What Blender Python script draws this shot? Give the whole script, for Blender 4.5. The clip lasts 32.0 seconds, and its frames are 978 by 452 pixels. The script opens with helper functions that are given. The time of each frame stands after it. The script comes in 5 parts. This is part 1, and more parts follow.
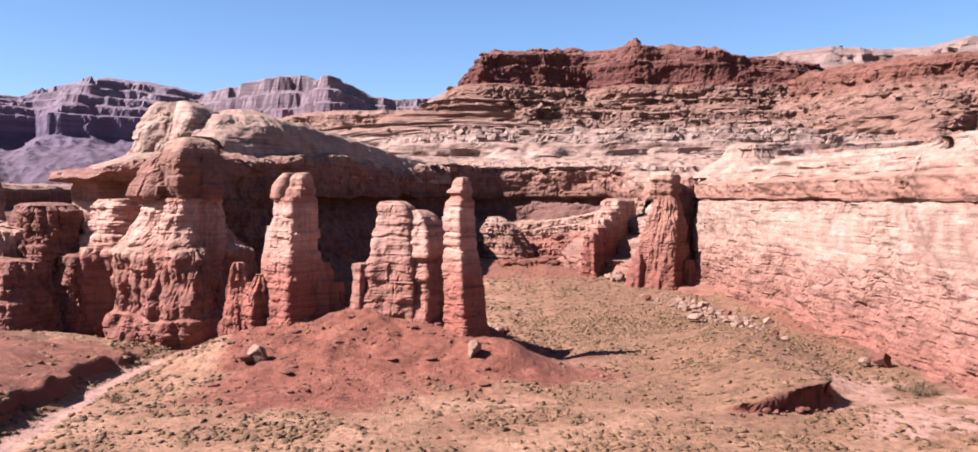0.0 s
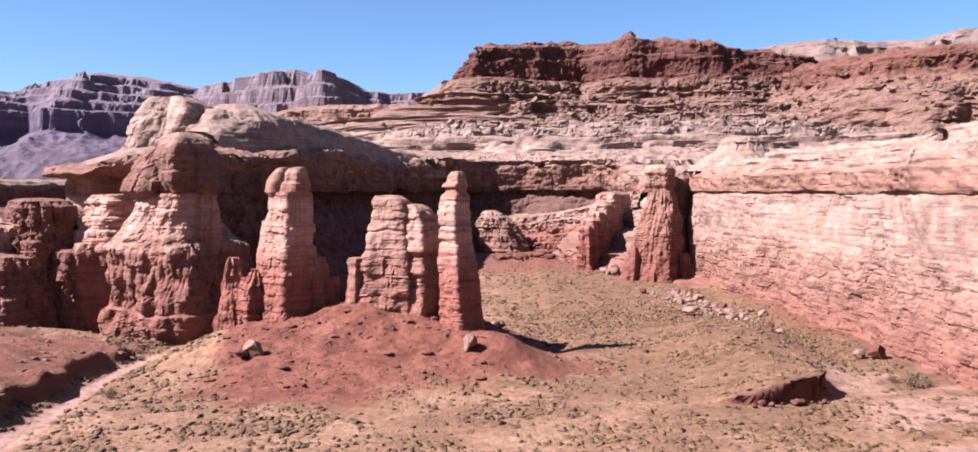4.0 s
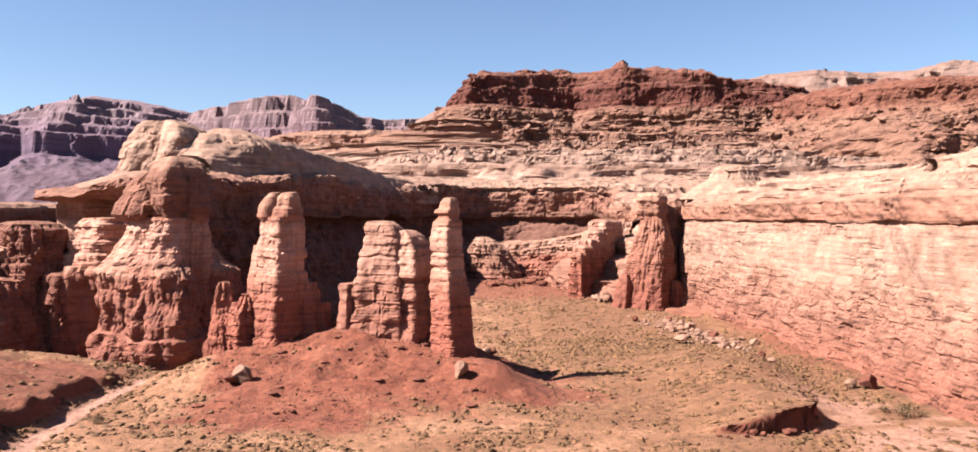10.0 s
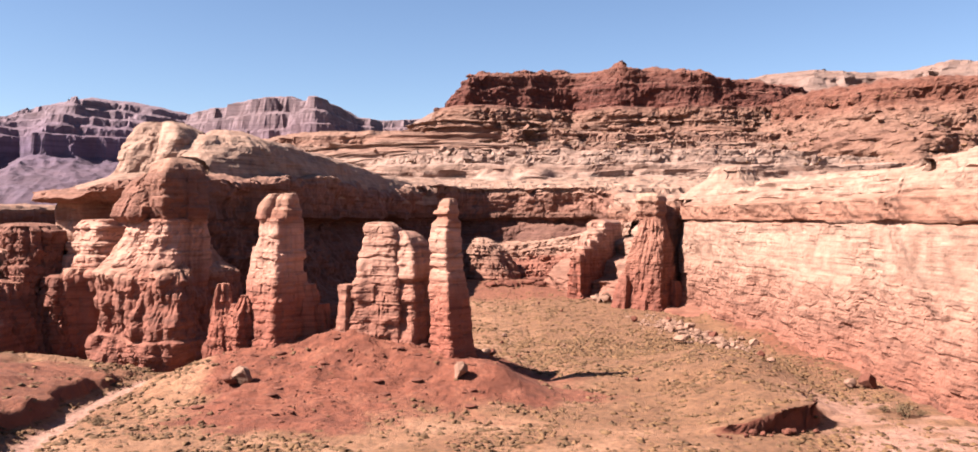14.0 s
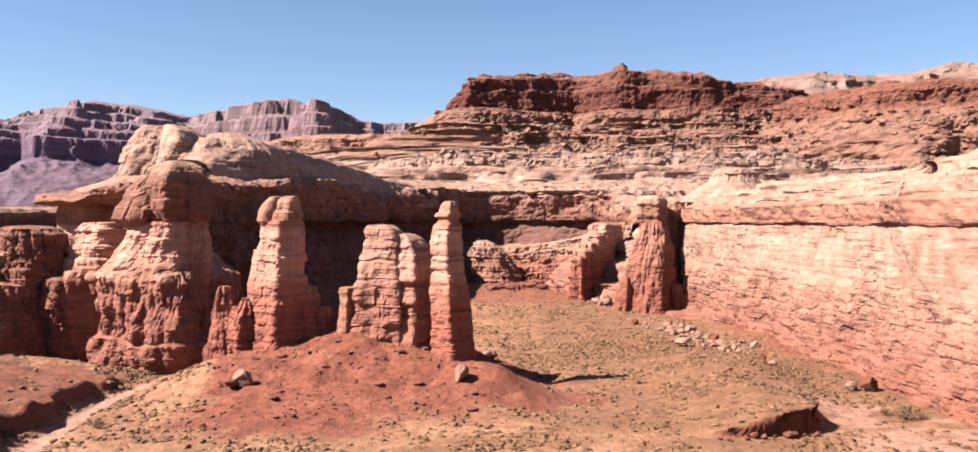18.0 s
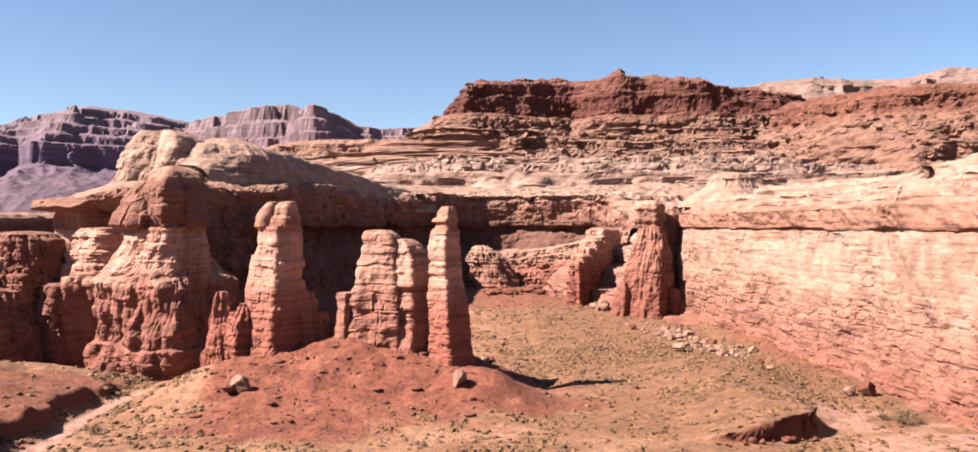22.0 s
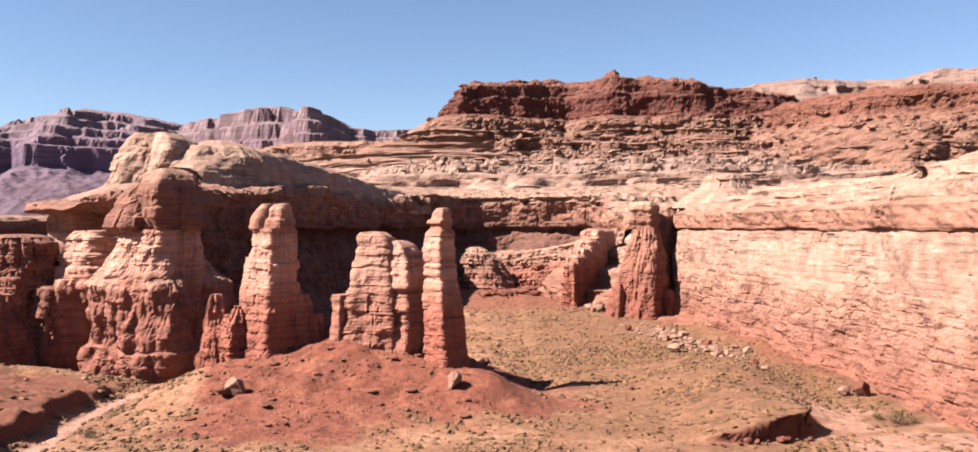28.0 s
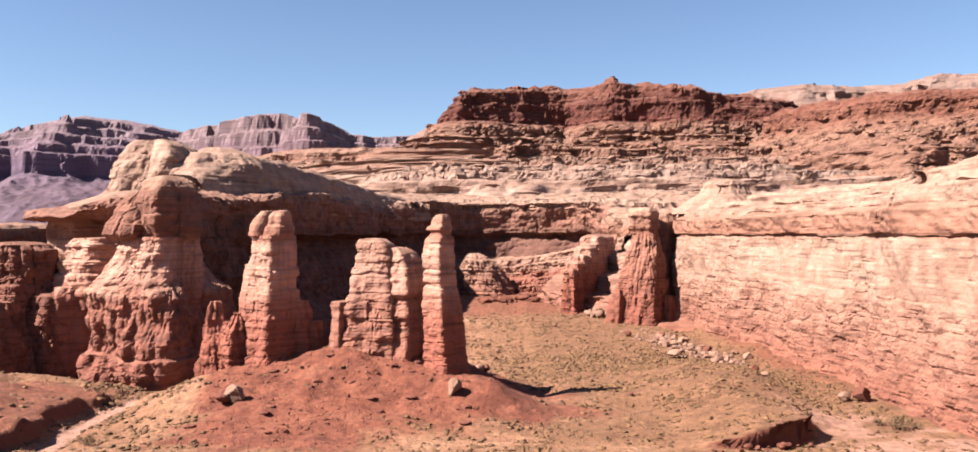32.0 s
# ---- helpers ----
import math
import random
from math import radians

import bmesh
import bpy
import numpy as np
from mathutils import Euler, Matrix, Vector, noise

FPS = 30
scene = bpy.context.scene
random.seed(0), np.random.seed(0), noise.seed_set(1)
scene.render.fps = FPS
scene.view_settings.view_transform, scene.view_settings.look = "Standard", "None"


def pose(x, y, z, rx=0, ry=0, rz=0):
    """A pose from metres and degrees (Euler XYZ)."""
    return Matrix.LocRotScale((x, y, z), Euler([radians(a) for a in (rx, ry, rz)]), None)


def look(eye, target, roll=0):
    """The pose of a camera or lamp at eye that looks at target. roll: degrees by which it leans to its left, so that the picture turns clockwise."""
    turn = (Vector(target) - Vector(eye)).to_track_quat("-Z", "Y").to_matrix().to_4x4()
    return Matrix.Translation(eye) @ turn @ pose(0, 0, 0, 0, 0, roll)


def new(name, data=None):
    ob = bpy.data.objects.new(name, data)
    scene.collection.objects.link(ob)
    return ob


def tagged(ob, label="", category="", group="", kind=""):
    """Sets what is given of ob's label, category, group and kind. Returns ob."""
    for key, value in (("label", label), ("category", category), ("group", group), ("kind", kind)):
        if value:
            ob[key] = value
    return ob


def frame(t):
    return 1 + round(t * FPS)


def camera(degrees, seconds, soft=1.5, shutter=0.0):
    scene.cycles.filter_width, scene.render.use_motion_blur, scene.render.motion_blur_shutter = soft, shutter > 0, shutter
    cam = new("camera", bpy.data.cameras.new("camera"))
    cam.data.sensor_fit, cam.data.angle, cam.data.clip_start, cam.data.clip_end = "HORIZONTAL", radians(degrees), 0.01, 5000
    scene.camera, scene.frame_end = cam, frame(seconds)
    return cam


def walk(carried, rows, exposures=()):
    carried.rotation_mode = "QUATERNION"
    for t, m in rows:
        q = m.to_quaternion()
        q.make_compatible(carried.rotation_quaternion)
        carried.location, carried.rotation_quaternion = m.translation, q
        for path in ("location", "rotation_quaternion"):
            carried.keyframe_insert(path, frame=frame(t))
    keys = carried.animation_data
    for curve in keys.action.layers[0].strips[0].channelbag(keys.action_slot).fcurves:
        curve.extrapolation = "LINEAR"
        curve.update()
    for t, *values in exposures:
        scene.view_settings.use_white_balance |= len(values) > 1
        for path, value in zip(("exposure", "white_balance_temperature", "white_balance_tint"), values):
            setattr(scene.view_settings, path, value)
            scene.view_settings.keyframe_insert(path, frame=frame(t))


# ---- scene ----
# The camera hovers in one place, 25 m over the valley floor, and only turns a little.
cam = camera(58.5, 32.0, soft=1.65)
PATH = [
    (0, 88.097, -0.028, 0.952), (0.5, 88.019, -0.055, 0.854), (1, 88.045, -0.109, 0.887), (1.5, 87.980, -0.143, 0.797), (2, 87.860, -0.101, 0.730),
    (2.5, 87.770, 0.033, 0.597), (3, 87.772, 0.045, 0.583), (3.5, 87.694, 0.171, 0.676), (5.5, 87.917, 0.176, 0.385), (6, 88.309, -0.005, 0.208),
    (6.5, 88.752, -0.251, 0.191), (7, 88.906, -0.190, 0.119), (7.5, 89.178, -0.234, 0.121), (8, 89.245, -0.202, 0.086), (8.5, 89.331, -0.158, 0.097),
    (9, 89.421, -0.096, 0.197), (9.5, 89.536, -0.264, 0.240), (10, 89.435, -0.259, 0.134), (10.5, 89.367, -0.199, 0.109), (11, 89.283, -0.249, 0.001),
    (11.5, 89.191, -0.220, -0.061), (12, 89.200, -0.166, -0.018), (12.5, 89.275, -0.135, -0.020), (13, 89.233, -0.078, -0.058), (13.5, 89.421, -0.048, 0.097),
    (14, 89.480, -0.118, 0.073), (14.5, 89.490, -0.110, -0.056), (16.5, 89.545, -0.008, 0.030), (17, 89.480, -0.009, 0.090), (17.5, 89.545, -0.059, 0.247),
    (18, 89.662, -0.105, 0.137), (18.5, 89.667, -0.128, -0.009), (19, 89.657, -0.107, -0.094), (19.5, 89.588, -0.063, -0.059), (20, 89.673, 0.000, -0.000),
    (20.5, 89.748, 0.014, -0.054), (21, 89.863, 0.010, -0.016), (21.5, 90.011, -0.059, -0.060), (22, 90.000, -0.048, -0.008), (22.5, 89.991, -0.040, 0.054),
    (23, 90.008, -0.060, -0.056), (23.5, 89.903, -0.075, -0.051), (24, 89.799, -0.007, -0.000), (24.5, 89.765, 0.083, -0.042), (25, 89.805, 0.185, -0.075),
    (25.5, 90.148, 0.274, -0.324), (27.5, 90.207, 0.087, -0.410), (28, 90.092, 0.134, -0.354), (28.5, 90.170, 0.230, -0.342), (29, 90.372, 0.235, -0.249),
    (29.5, 90.379, 0.304, -0.287), (30, 90.505, 0.237, -0.194), (30.5, 90.571, 0.270, -0.184), (31, 90.460, 0.201, -0.242), (31.5, 90.354, 0.227, -0.336),
    (32, 90.511, 0.274, -0.384),
]
EXPOSURES = [(0.0, 1.45, 5620, 15), (3.0, 1.42, 5420, 14), (6.0, 1.44, 5380, 13), (7.0, 1.51, 5850, 13), (8.0, 1.54, 6450, 14), (20.0, 1.52, 6500, 15), (32.0, 1.50, 6500, 14)]
walk(cam, [(t, pose(0, 0, 25, rx, ry, rz)) for t, rx, ry, rz in PATH], EXPOSURES)

# ---- world and sun ----
SUN_TO = Vector((-0.956, -0.292, 0.0)).normalized() * math.cos(radians(44)) + Vector((0, 0, math.sin(radians(44))))
world = bpy.data.worlds.new("desert_sky")
scene.world = world
world.use_nodes = True
wn = world.node_tree.nodes
sky = wn.new("ShaderNodeTexSky")
sky.sky_type, sky.sun_disc = "NISHITA", False
sky.sun_elevation, sky.sun_rotation = radians(44), radians(253)
sky.altitude, sky.air_density, sky.dust_density, sky.ozone_density = 1300, 1.0, 0.6, 3.0
world.node_tree.links.new(sky.outputs[0], wn["Background"].inputs[0])
wn["Background"].inputs[1].default_value = 0.055
sun_data = bpy.data.lights.new("sun", "SUN")
sun_data.energy, sun_data.angle, sun_data.color = 8.2, radians(0.53), (1.0, 0.93, 0.84)
sun = new("sun", sun_data)
sun.matrix_world = look(SUN_TO * 300, (0, 0, 0))

# ---- noise and mesh tools ----
_rng = np.random.default_rng(7)
LATTICE = _rng.random((64, 64, 64)).astype(np.float32)
HASH = _rng.random((256, 256)).astype(np.float32)


def vnoise(x, y, z):
    """Smooth value noise in -1..1."""
    x, y, z = np.broadcast_arrays(np.asarray(x, np.float64), np.asarray(y, np.float64), np.asarray(z, np.float64))
    ix, iy, iz = np.floor(x).astype(int), np.floor(y).astype(int), np.floor(z).astype(int)
    fx, fy, fz = x - ix, y - iy, z - iz
    fx, fy, fz = fx * fx * (3 - 2 * fx), fy * fy * (3 - 2 * fy), fz * fz * (3 - 2 * fz)
    a, b, c, d, e, f = ix & 63, (ix + 1) & 63, iy & 63, (iy + 1) & 63, iz & 63, (iz + 1) & 63
    L = LATTICE
    v00 = L[a, c, e] * (1 - fx) + L[b, c, e] * fx
    v10 = L[a, d, e] * (1 - fx) + L[b, d, e] * fx
    v01 = L[a, c, f] * (1 - fx) + L[b, c, f] * fx
    v11 = L[a, d, f] * (1 - fx) + L[b, d, f] * fx
    return ((v00 * (1 - fy) + v10 * fy) * (1 - fz) + (v01 * (1 - fy) + v11 * fy) * fz) * 2 - 1


def fbm(x, y, z=0.0, octaves=4, gain=0.5):
    total, amp = 0.0, 1.0
    for k in range(octaves):
        f = 2.03 ** k
        total = total + amp * vnoise(np.asarray(x) * f + 17.3 * k, np.asarray(y) * f + 5.1 * k, np.asarray(z) * f + 9.7 * k)
        amp *= gain
    return total


def hsh(i, j):
    return HASH[np.asarray(i) & 255, np.asarray(j) & 255]


def step(a, b, x):
    t = np.clip((x - a) / (b - a), 0, 1)
    return t * t * (3 - 2 * t)


# Beds of the rock: one flat-lying stack for the whole place.
_beds, _z = [], -12.0
while _z < 420:
    thin, thick = (0.7, 2.6) if _z < 17 else (1.2, 3.6) if _z < 25 else (1.8, 4.2) if _z < 34 else (1.5, 5.0) if _z < 110 else (2.5, 7.0)
    _beds.append(_z)
    _z += _rng.uniform(thin, thick)
    if _beds[-1] < 24.6 < _z:
        _z = 24.6
BEDS = np.array(_beds)


def cells(u, v, seed):
    """Uneven cells: a random value for each one, and the distance to its edge."""
    iu, iv = np.floor(u).astype(int), np.floor(v).astype(int)
    best = np.full(np.shape(u), 9.0)
    second = best.copy()
    value = np.zeros(np.shape(u))
    for du in (-1, 0, 1):
        for dv in (-1, 0, 1):
            a, c = iu + du, iv + dv
            d = np.hypot(a + hsh(a + seed * 7, c) - u, c + hsh(a, c + seed * 5 + 91) - v)
            near = d < best
            second = np.where(near, best, np.minimum(second, d))
            value = np.where(near, hsh(a * 3 + seed, c * 5 + 7), value)
            best = np.where(near, d, best)
    return value, second - best


def blocks(s, z, seed, size=1.0, fine=1.0, upright=1.0):
    """Proud and recessed beds and joint-bounded blocks; about -1..1, with thin grooves at the joints."""
    zz = z + 0.45 * fbm(s / 9.0, z / 5.0, seed * 3.1, 3)
    i = np.clip(np.searchsorted(BEDS, zz) - 1, 0, len(BEDS) - 2)
    low, high = BEDS[i], BEDS[i + 1]
    edge = np.minimum(zz - low, high - zz)
    w = (high - low) * (1.0 + 2.6 * hsh(i, 11 + seed)) * size
    q = s / w + hsh(i, 37 + seed) * 9 + 0.3 * fbm(s / 3.0, z / 2.0, seed, 2)
    k = np.floor(q).astype(int)
    side = np.minimum(q - k, k + 1 - q) * w
    open_bed = step(0.0, 0.5, fbm(s / 14, z * 0.8, seed + 40.5, 2))
    out = 0.7 * (hsh(i, 5) - 0.5) + 1.0 * (hsh(i * 7 + 3, k + seed * 13) - 0.5)
    out = out - 0.36 * (1 - step(0, 0.18, edge)) * open_bed - 0.4 * (1 - step(0, 0.14, side)) * (hsh(i + 31, k) > 0.6)
    v1, e1 = cells(s / (3.2 * size) + 0.3 * vnoise(s, z, 3.3), z / (2.2 * size), seed)
    v2, e2 = cells(s / (1.1 * size) + 0.3 * vnoise(s * 2, z * 2, 8.3), z / (0.8 * size), seed + 3)
    v3, e3 = cells(s / (2.3 * size) + 0.25 * vnoise(s / 2, z / 3, 5.7), z / (8.0 * size) + 0.2 * vnoise(s / 2, z, 2.2), seed + 9)
    slab = upright * (1.3 * (v3 - 0.5) - 0.4 * (1 - step(0, 0.08, e3)))
    calm = 0.6 + 0.5 * step(-0.35, 0.35, fbm(s / (11 * size), z / (6 * size), seed + 60.5, 2))
    return calm * (out + slab + (0.35 + 0.55 * fine) * (v1 - 0.5) - 0.16 * (1 - step(0, 0.10, e1))) + calm * fine * (0.35 * (v2 - 0.5) - 0.08 * (1 - step(0, 0.12, e2)))


def flutes(s, z, seed):
    """Upright ribs and gullies of the soft red beds."""
    v = vnoise(s / 1.7, z / 7.0, seed + 0.5) + 0.5 * vnoise(s / 0.8, z / 4.0, seed + 7.5)
    return 1 - 2 * np.abs(v)


def pipes(s, z, seed, width=1.05, height=6.5):
    """Rounded upright columns with deep grooves between them."""
    v, e = cells(s / width + 0.35 * vnoise(s / 2.5, z / 3.5, seed + 1.5), z / height + 0.3 * vnoise(s / 2, z / 4, seed + 4.5), seed + 15)
    return np.sqrt(np.clip(e, 0, 1)) - 0.55 + 0.7 * (v - 0.5)


def courses(s, z, seed, height):
    """Squarish blocks in uneven courses, with some open joints; about -1..0.5."""
    zz = z / height + 0.3 * fbm(s / (9 * height), z / (5 * height), seed + 0.5, 2) + 0.35 * vnoise(0.5, z / height, seed + 0.5)
    i = np.floor(zz).astype(int)
    edge = np.minimum(zz - i, i + 1 - zz) * height
    w = height * (0.8 + 2.0 * hsh(i, seed + 3))
    q = s / w + 9 * hsh(i, seed + 7) + 0.12 * vnoise(s / height, z / height * 1.5, seed)
    q = q + 0.35 * vnoise(q * 0.8, i * 3.1 + 0.5, seed + 0.5)
    k = np.floor(q).astype(int)
    side = np.minimum(q - k, k + 1 - q) * w
    wide = 0.06 + 0.03 * height
    open_joint = np.maximum((1 - step(0, wide, edge)) * (hsh(i * 5 + 1, k * 3 + seed) > 0.84), (1 - step(0, wide, side)) * (hsh(i + 9, k + seed) > 0.5))
    return hsh(i * 7 + seed, k * 3 + 5) - 0.5 - 0.6 * open_joint


def spline(points, spacing):
    p = np.array(points, float)
    ext = np.vstack([2 * p[0] - p[1], p, 2 * p[-1] - p[-2]])
    fine = []
    for k in range(1, len(ext) - 2):
        t = np.linspace(0, 1, 60, endpoint=False)[:, None]
        a, b, c, d = ext[k - 1], ext[k], ext[k + 1], ext[k + 2]
        fine.append(0.5 * (2 * b + (c - a) * t + (2 * a - 5 * b + 4 * c - d) * t ** 2 + (3 * b - a - 3 * c + d) * t ** 3))
    fine = np.vstack(fine + [p[-1:]])
    run = np.concatenate([[0], np.cumsum(np.linalg.norm(np.diff(fine, axis=0), axis=1))])
    s = np.linspace(0, run[-1], max(8, int(run[-1] / spacing)))
    return np.stack([np.interp(s, run, fine[:, i]) for i in range(p.shape[1])], 1), s


def grid_normals(P):
    n = np.cross(np.gradient(P, axis=1), np.gradient(P, axis=0))
    return n / np.maximum(np.linalg.norm(n, axis=2, keepdims=True), 1e-9)


def grid_mesh(name, P, material, parent=None, label="", closed=False, smooth=False, flip=False, attributes=None):
    """One mesh from a grid of places (rows, columns, 3)."""
    rows, cols = P.shape[:2]
    r, c = np.meshgrid(np.arange(rows - 1), np.arange(cols if closed else cols - 1), indexing="ij")
    a, b = (r * cols + c).ravel(), (r * cols + (c + 1) % cols).ravel()
    quads = np.stack([a, b, b + cols, a + cols], 1)
    if flip:
        quads = quads[:, ::-1]
    me = bpy.data.meshes.new(name)
    me.vertices.add(rows * cols)
    me.vertices.foreach_set("co", P.reshape(-1).astype(np.float32))
    me.loops.add(quads.size)
    me.loops.foreach_set("vertex_index", quads.reshape(-1).astype(np.int32))
    me.polygons.add(len(quads))
    me.polygons.foreach_set("loop_start", np.arange(0, quads.size, 4, dtype=np.int32))
    me.polygons.foreach_set("use_smooth", np.full(len(quads), smooth))
    for key, values in (attributes or {}).items():
        me.attributes.new(key, "FLOAT", "POINT").data.foreach_set("value", values.reshape(-1).astype(np.float32))
    me.update(calc_edges=True)
    me.materials.append(material)
    ob = new(name, me)
    if parent:
        ob.parent = parent
    if label:
        tagged(ob, label)
    return ob


def raw_mesh(name, verts, faces, material, parent=None, label="", smooth=False):
    me = bpy.data.meshes.new(name)
    me.from_pydata(verts if isinstance(verts, list) else verts.tolist(), [], faces if isinstance(faces, list) else faces.tolist())
    me.polygons.foreach_set("use_smooth", np.full(len(me.polygons), smooth))
    me.update()
    me.materials.append(material)
    ob = new(name, me)
    if parent:
        ob.parent = parent
    if label:
        tagged(ob, label)
    return ob


def thing(name, label, category, place=(0, 0, 0), group="", kind=""):
    ob = new(name)
    ob.location = place
    return tagged(ob, label, category, group, kind)


def loft(path, spacing, profiles, row_spacing, wobble=0.0, seed=0, wob_len=25.0, wob_z=40.0, rise=0.0, gully=0.0):
    """A rock face along a line on the plan. profiles: (place along the line 0..1, [(outward, height), ...]). Gives places, runs and rows."""
    line, s = spline(path, spacing)
    t = np.gradient(line, axis=0)
    n = np.stack([t[:, 1], -t[:, 0]], 1)
    wide = max(3, int(6 / spacing)) | 1
    kern = np.hanning(wide + 2)[1:-1]
    kern /= kern.sum()
    n = np.stack([np.convolve(np.pad(n[:, i], wide // 2, "edge"), kern, "valid") for i in (0, 1)], 1)
    n /= np.linalg.norm(n, axis=1, keepdims=True)
    along = np.array([p[0] for p in profiles]) * s[-1]
    ctrl = np.array([p[1] for p in profiles], float)
    ctrl = np.stack([[np.interp(s, along, ctrl[:, k, j]) for j in (0, 1)] for k in range(ctrl.shape[1])], 0)
    mean = ctrl.mean(2)
    seg = np.concatenate([[0], np.cumsum(np.linalg.norm(np.diff(mean, axis=0), axis=1))])
    lens = np.diff(seg)
    if callable(row_spacing):
        r = np.concatenate([np.linspace(seg[k], seg[k + 1], max(2, int(lens[k] / row_spacing(mean[k, 1])) + 1))[:-1] for k in range(len(lens))] + [seg[-1:]])
    else:
        r = np.linspace(0, seg[-1], int(seg[-1] / row_spacing) + 2)
    j = np.clip(np.searchsorted(seg, r, side="right") - 1, 0, len(seg) - 2)
    f = ((r - seg[j]) / (seg[j + 1] - seg[j]))[:, None]
    off = ctrl[j, 0] * (1 - f) + ctrl[j + 1, 0] * f
    z = ctrl[j, 1] * (1 - f) + ctrl[j + 1, 1] * f
    S = np.broadcast_to(s, z.shape)
    if wobble:
        off = off + wobble * fbm(S / wob_len, z / wob_z, seed + 0.3, 4) * (0.35 + 0.65 * step(2, 30, off) if gully else 1.0)
    if gully:
        off = off - gully * (1 - 1.6 * np.abs(fbm(S / 42.0, z / 160.0, seed + 8.3, 3))) * step(2, 60, off)
    if rise:
        z = z + rise * fbm(S / wob_len, z / wob_z, seed + 5.3, 3)
    P = np.stack([line[:, 0] + n[:, 0] * off, line[:, 1] + n[:, 1] * off, z], 2)
    return P, S


def carve(P, S, seed, amp, rough=0.15, flute=0.0, flute_top=17.0, size=1.0, tread=0.3, fine=1.0, unit=1.0, upright=1.0, pipe=0.0, pipe_at=(5, 15)):
    """Breaks a smooth face into beds and blocks; level treads get low swells."""
    n = grid_normals(P)
    if callable(amp):
        amp = amp(P[..., 2])
    steep = 1 - step(0.45, 0.85, np.abs(n[..., 2]))
    z = P[..., 2]
    d = amp * blocks(S, z, seed, size, fine, upright) * steep
    if flute:
        d = d + flute * flutes(S, z, seed) * step(flute_top + 2, flute_top - 3, z) * steep * step(-1.5, 3, z)
    if pipe:
        d = d + pipe * pipes(S, z, seed) * steep * step(pipe_at[0], pipe_at[0] + 0.6, z) * step(pipe_at[1] + 1.5, pipe_at[1], z)
    d = d + rough * fbm(P[..., 0] / (1.6 * unit), P[..., 1] / (1.6 * unit), z / (1.1 * unit), 3, 0.55)
    d = d + (1 - steep) * tread * fbm(P[..., 0] / (7 * unit ** 0.5), P[..., 1] / (7 * unit ** 0.5), z / (3 * unit ** 0.5), 4)
    return P + n * d[..., None]


def cut_bands(name, P, levels, names, material, parent, labels=None, **kw):
    """Splits a face into its beds, one mesh each, at the rows nearest to the given heights."""
    z = P[..., 2].mean(1)
    cuts = [0] + [int(np.argmax(z >= lv)) if z.max() >= lv else P.shape[0] - 1 for lv in levels] + [P.shape[0] - 1]
    for k, nm in enumerate(names):
        a, b = cuts[k], cuts[k + 1]
        if b - a >= 1:
            grid_mesh(nm, P[a:b + 1], material, parent, (labels or {}).get(nm, ""), **kw)


# ---- materials ----
def nodes_for(name, roughness=0.9):
    m = bpy.data.materials.new(name)
    m.use_nodes = True
    nt = m.node_tree
    bsdf = nt.nodes["Principled BSDF"]
    bsdf.inputs["Roughness"].default_value = roughness
    bsdf.inputs["Specular IOR Level"].default_value = 0.25
    return m, nt, bsdf


def nd(nt, kind, inputs=None, **props):
    n = nt.nodes.new(kind)
    for k, v in props.items():
        setattr(n, k, v)
    for k, v in (inputs or {}).items():
        if isinstance(v, bpy.types.NodeSocket):
            nt.links.new(v, n.inputs[k])
        else:
            n.inputs[k].default_value = v
    return n


def ramp(nt, fac, stops, interpolation="LINEAR"):
    r = nt.nodes.new("ShaderNodeValToRGB")
    r.color_ramp.interpolation = interpolation
    el = r.color_ramp.elements
    while len(el) < len(stops):
        el.new(0.5)
    for e, (p, c) in zip(el, stops):
        e.position, e.color = p, (*c, 1)
    nt.links.new(fac, r.inputs[0])
    return r.outputs[0]


def grey(v):
    return (v, v, v)


def mix(nt, fac, a, b, blend="MIX"):
    m = nd(nt, "ShaderNodeMix", data_type="RGBA", blend_type=blend)
    for sock, v in ((m.inputs[0], fac), (m.inputs[6], a), (m.inputs[7], b)):
        if isinstance(v, bpy.types.NodeSocket):
            nt.links.new(v, sock)
        elif isinstance(v, tuple):
            sock.default_value = (*v, 1)
        else:
            sock.default_value = v
    return m.outputs[2]


def mapped(nt, scale):
    geo = nd(nt, "ShaderNodeNewGeometry")
    return nd(nt, "ShaderNodeMapping", {"Vector": geo.outputs["Position"], "Scale": scale}).outputs[0]


def noise_of(nt, scale, vector_scale=(1, 1, 1), detail=5, rough=0.6, distortion=0.0):
    return nd(nt, "ShaderNodeTexNoise", {"Vector": mapped(nt, vector_scale), "Scale": scale, "Detail": detail, "Roughness": rough, "Distortion": distortion}).outputs[0]


def tone(c, k=0.305):
    return (c[0] * k, c[1] * k * 0.745, c[2] * k * 0.67)


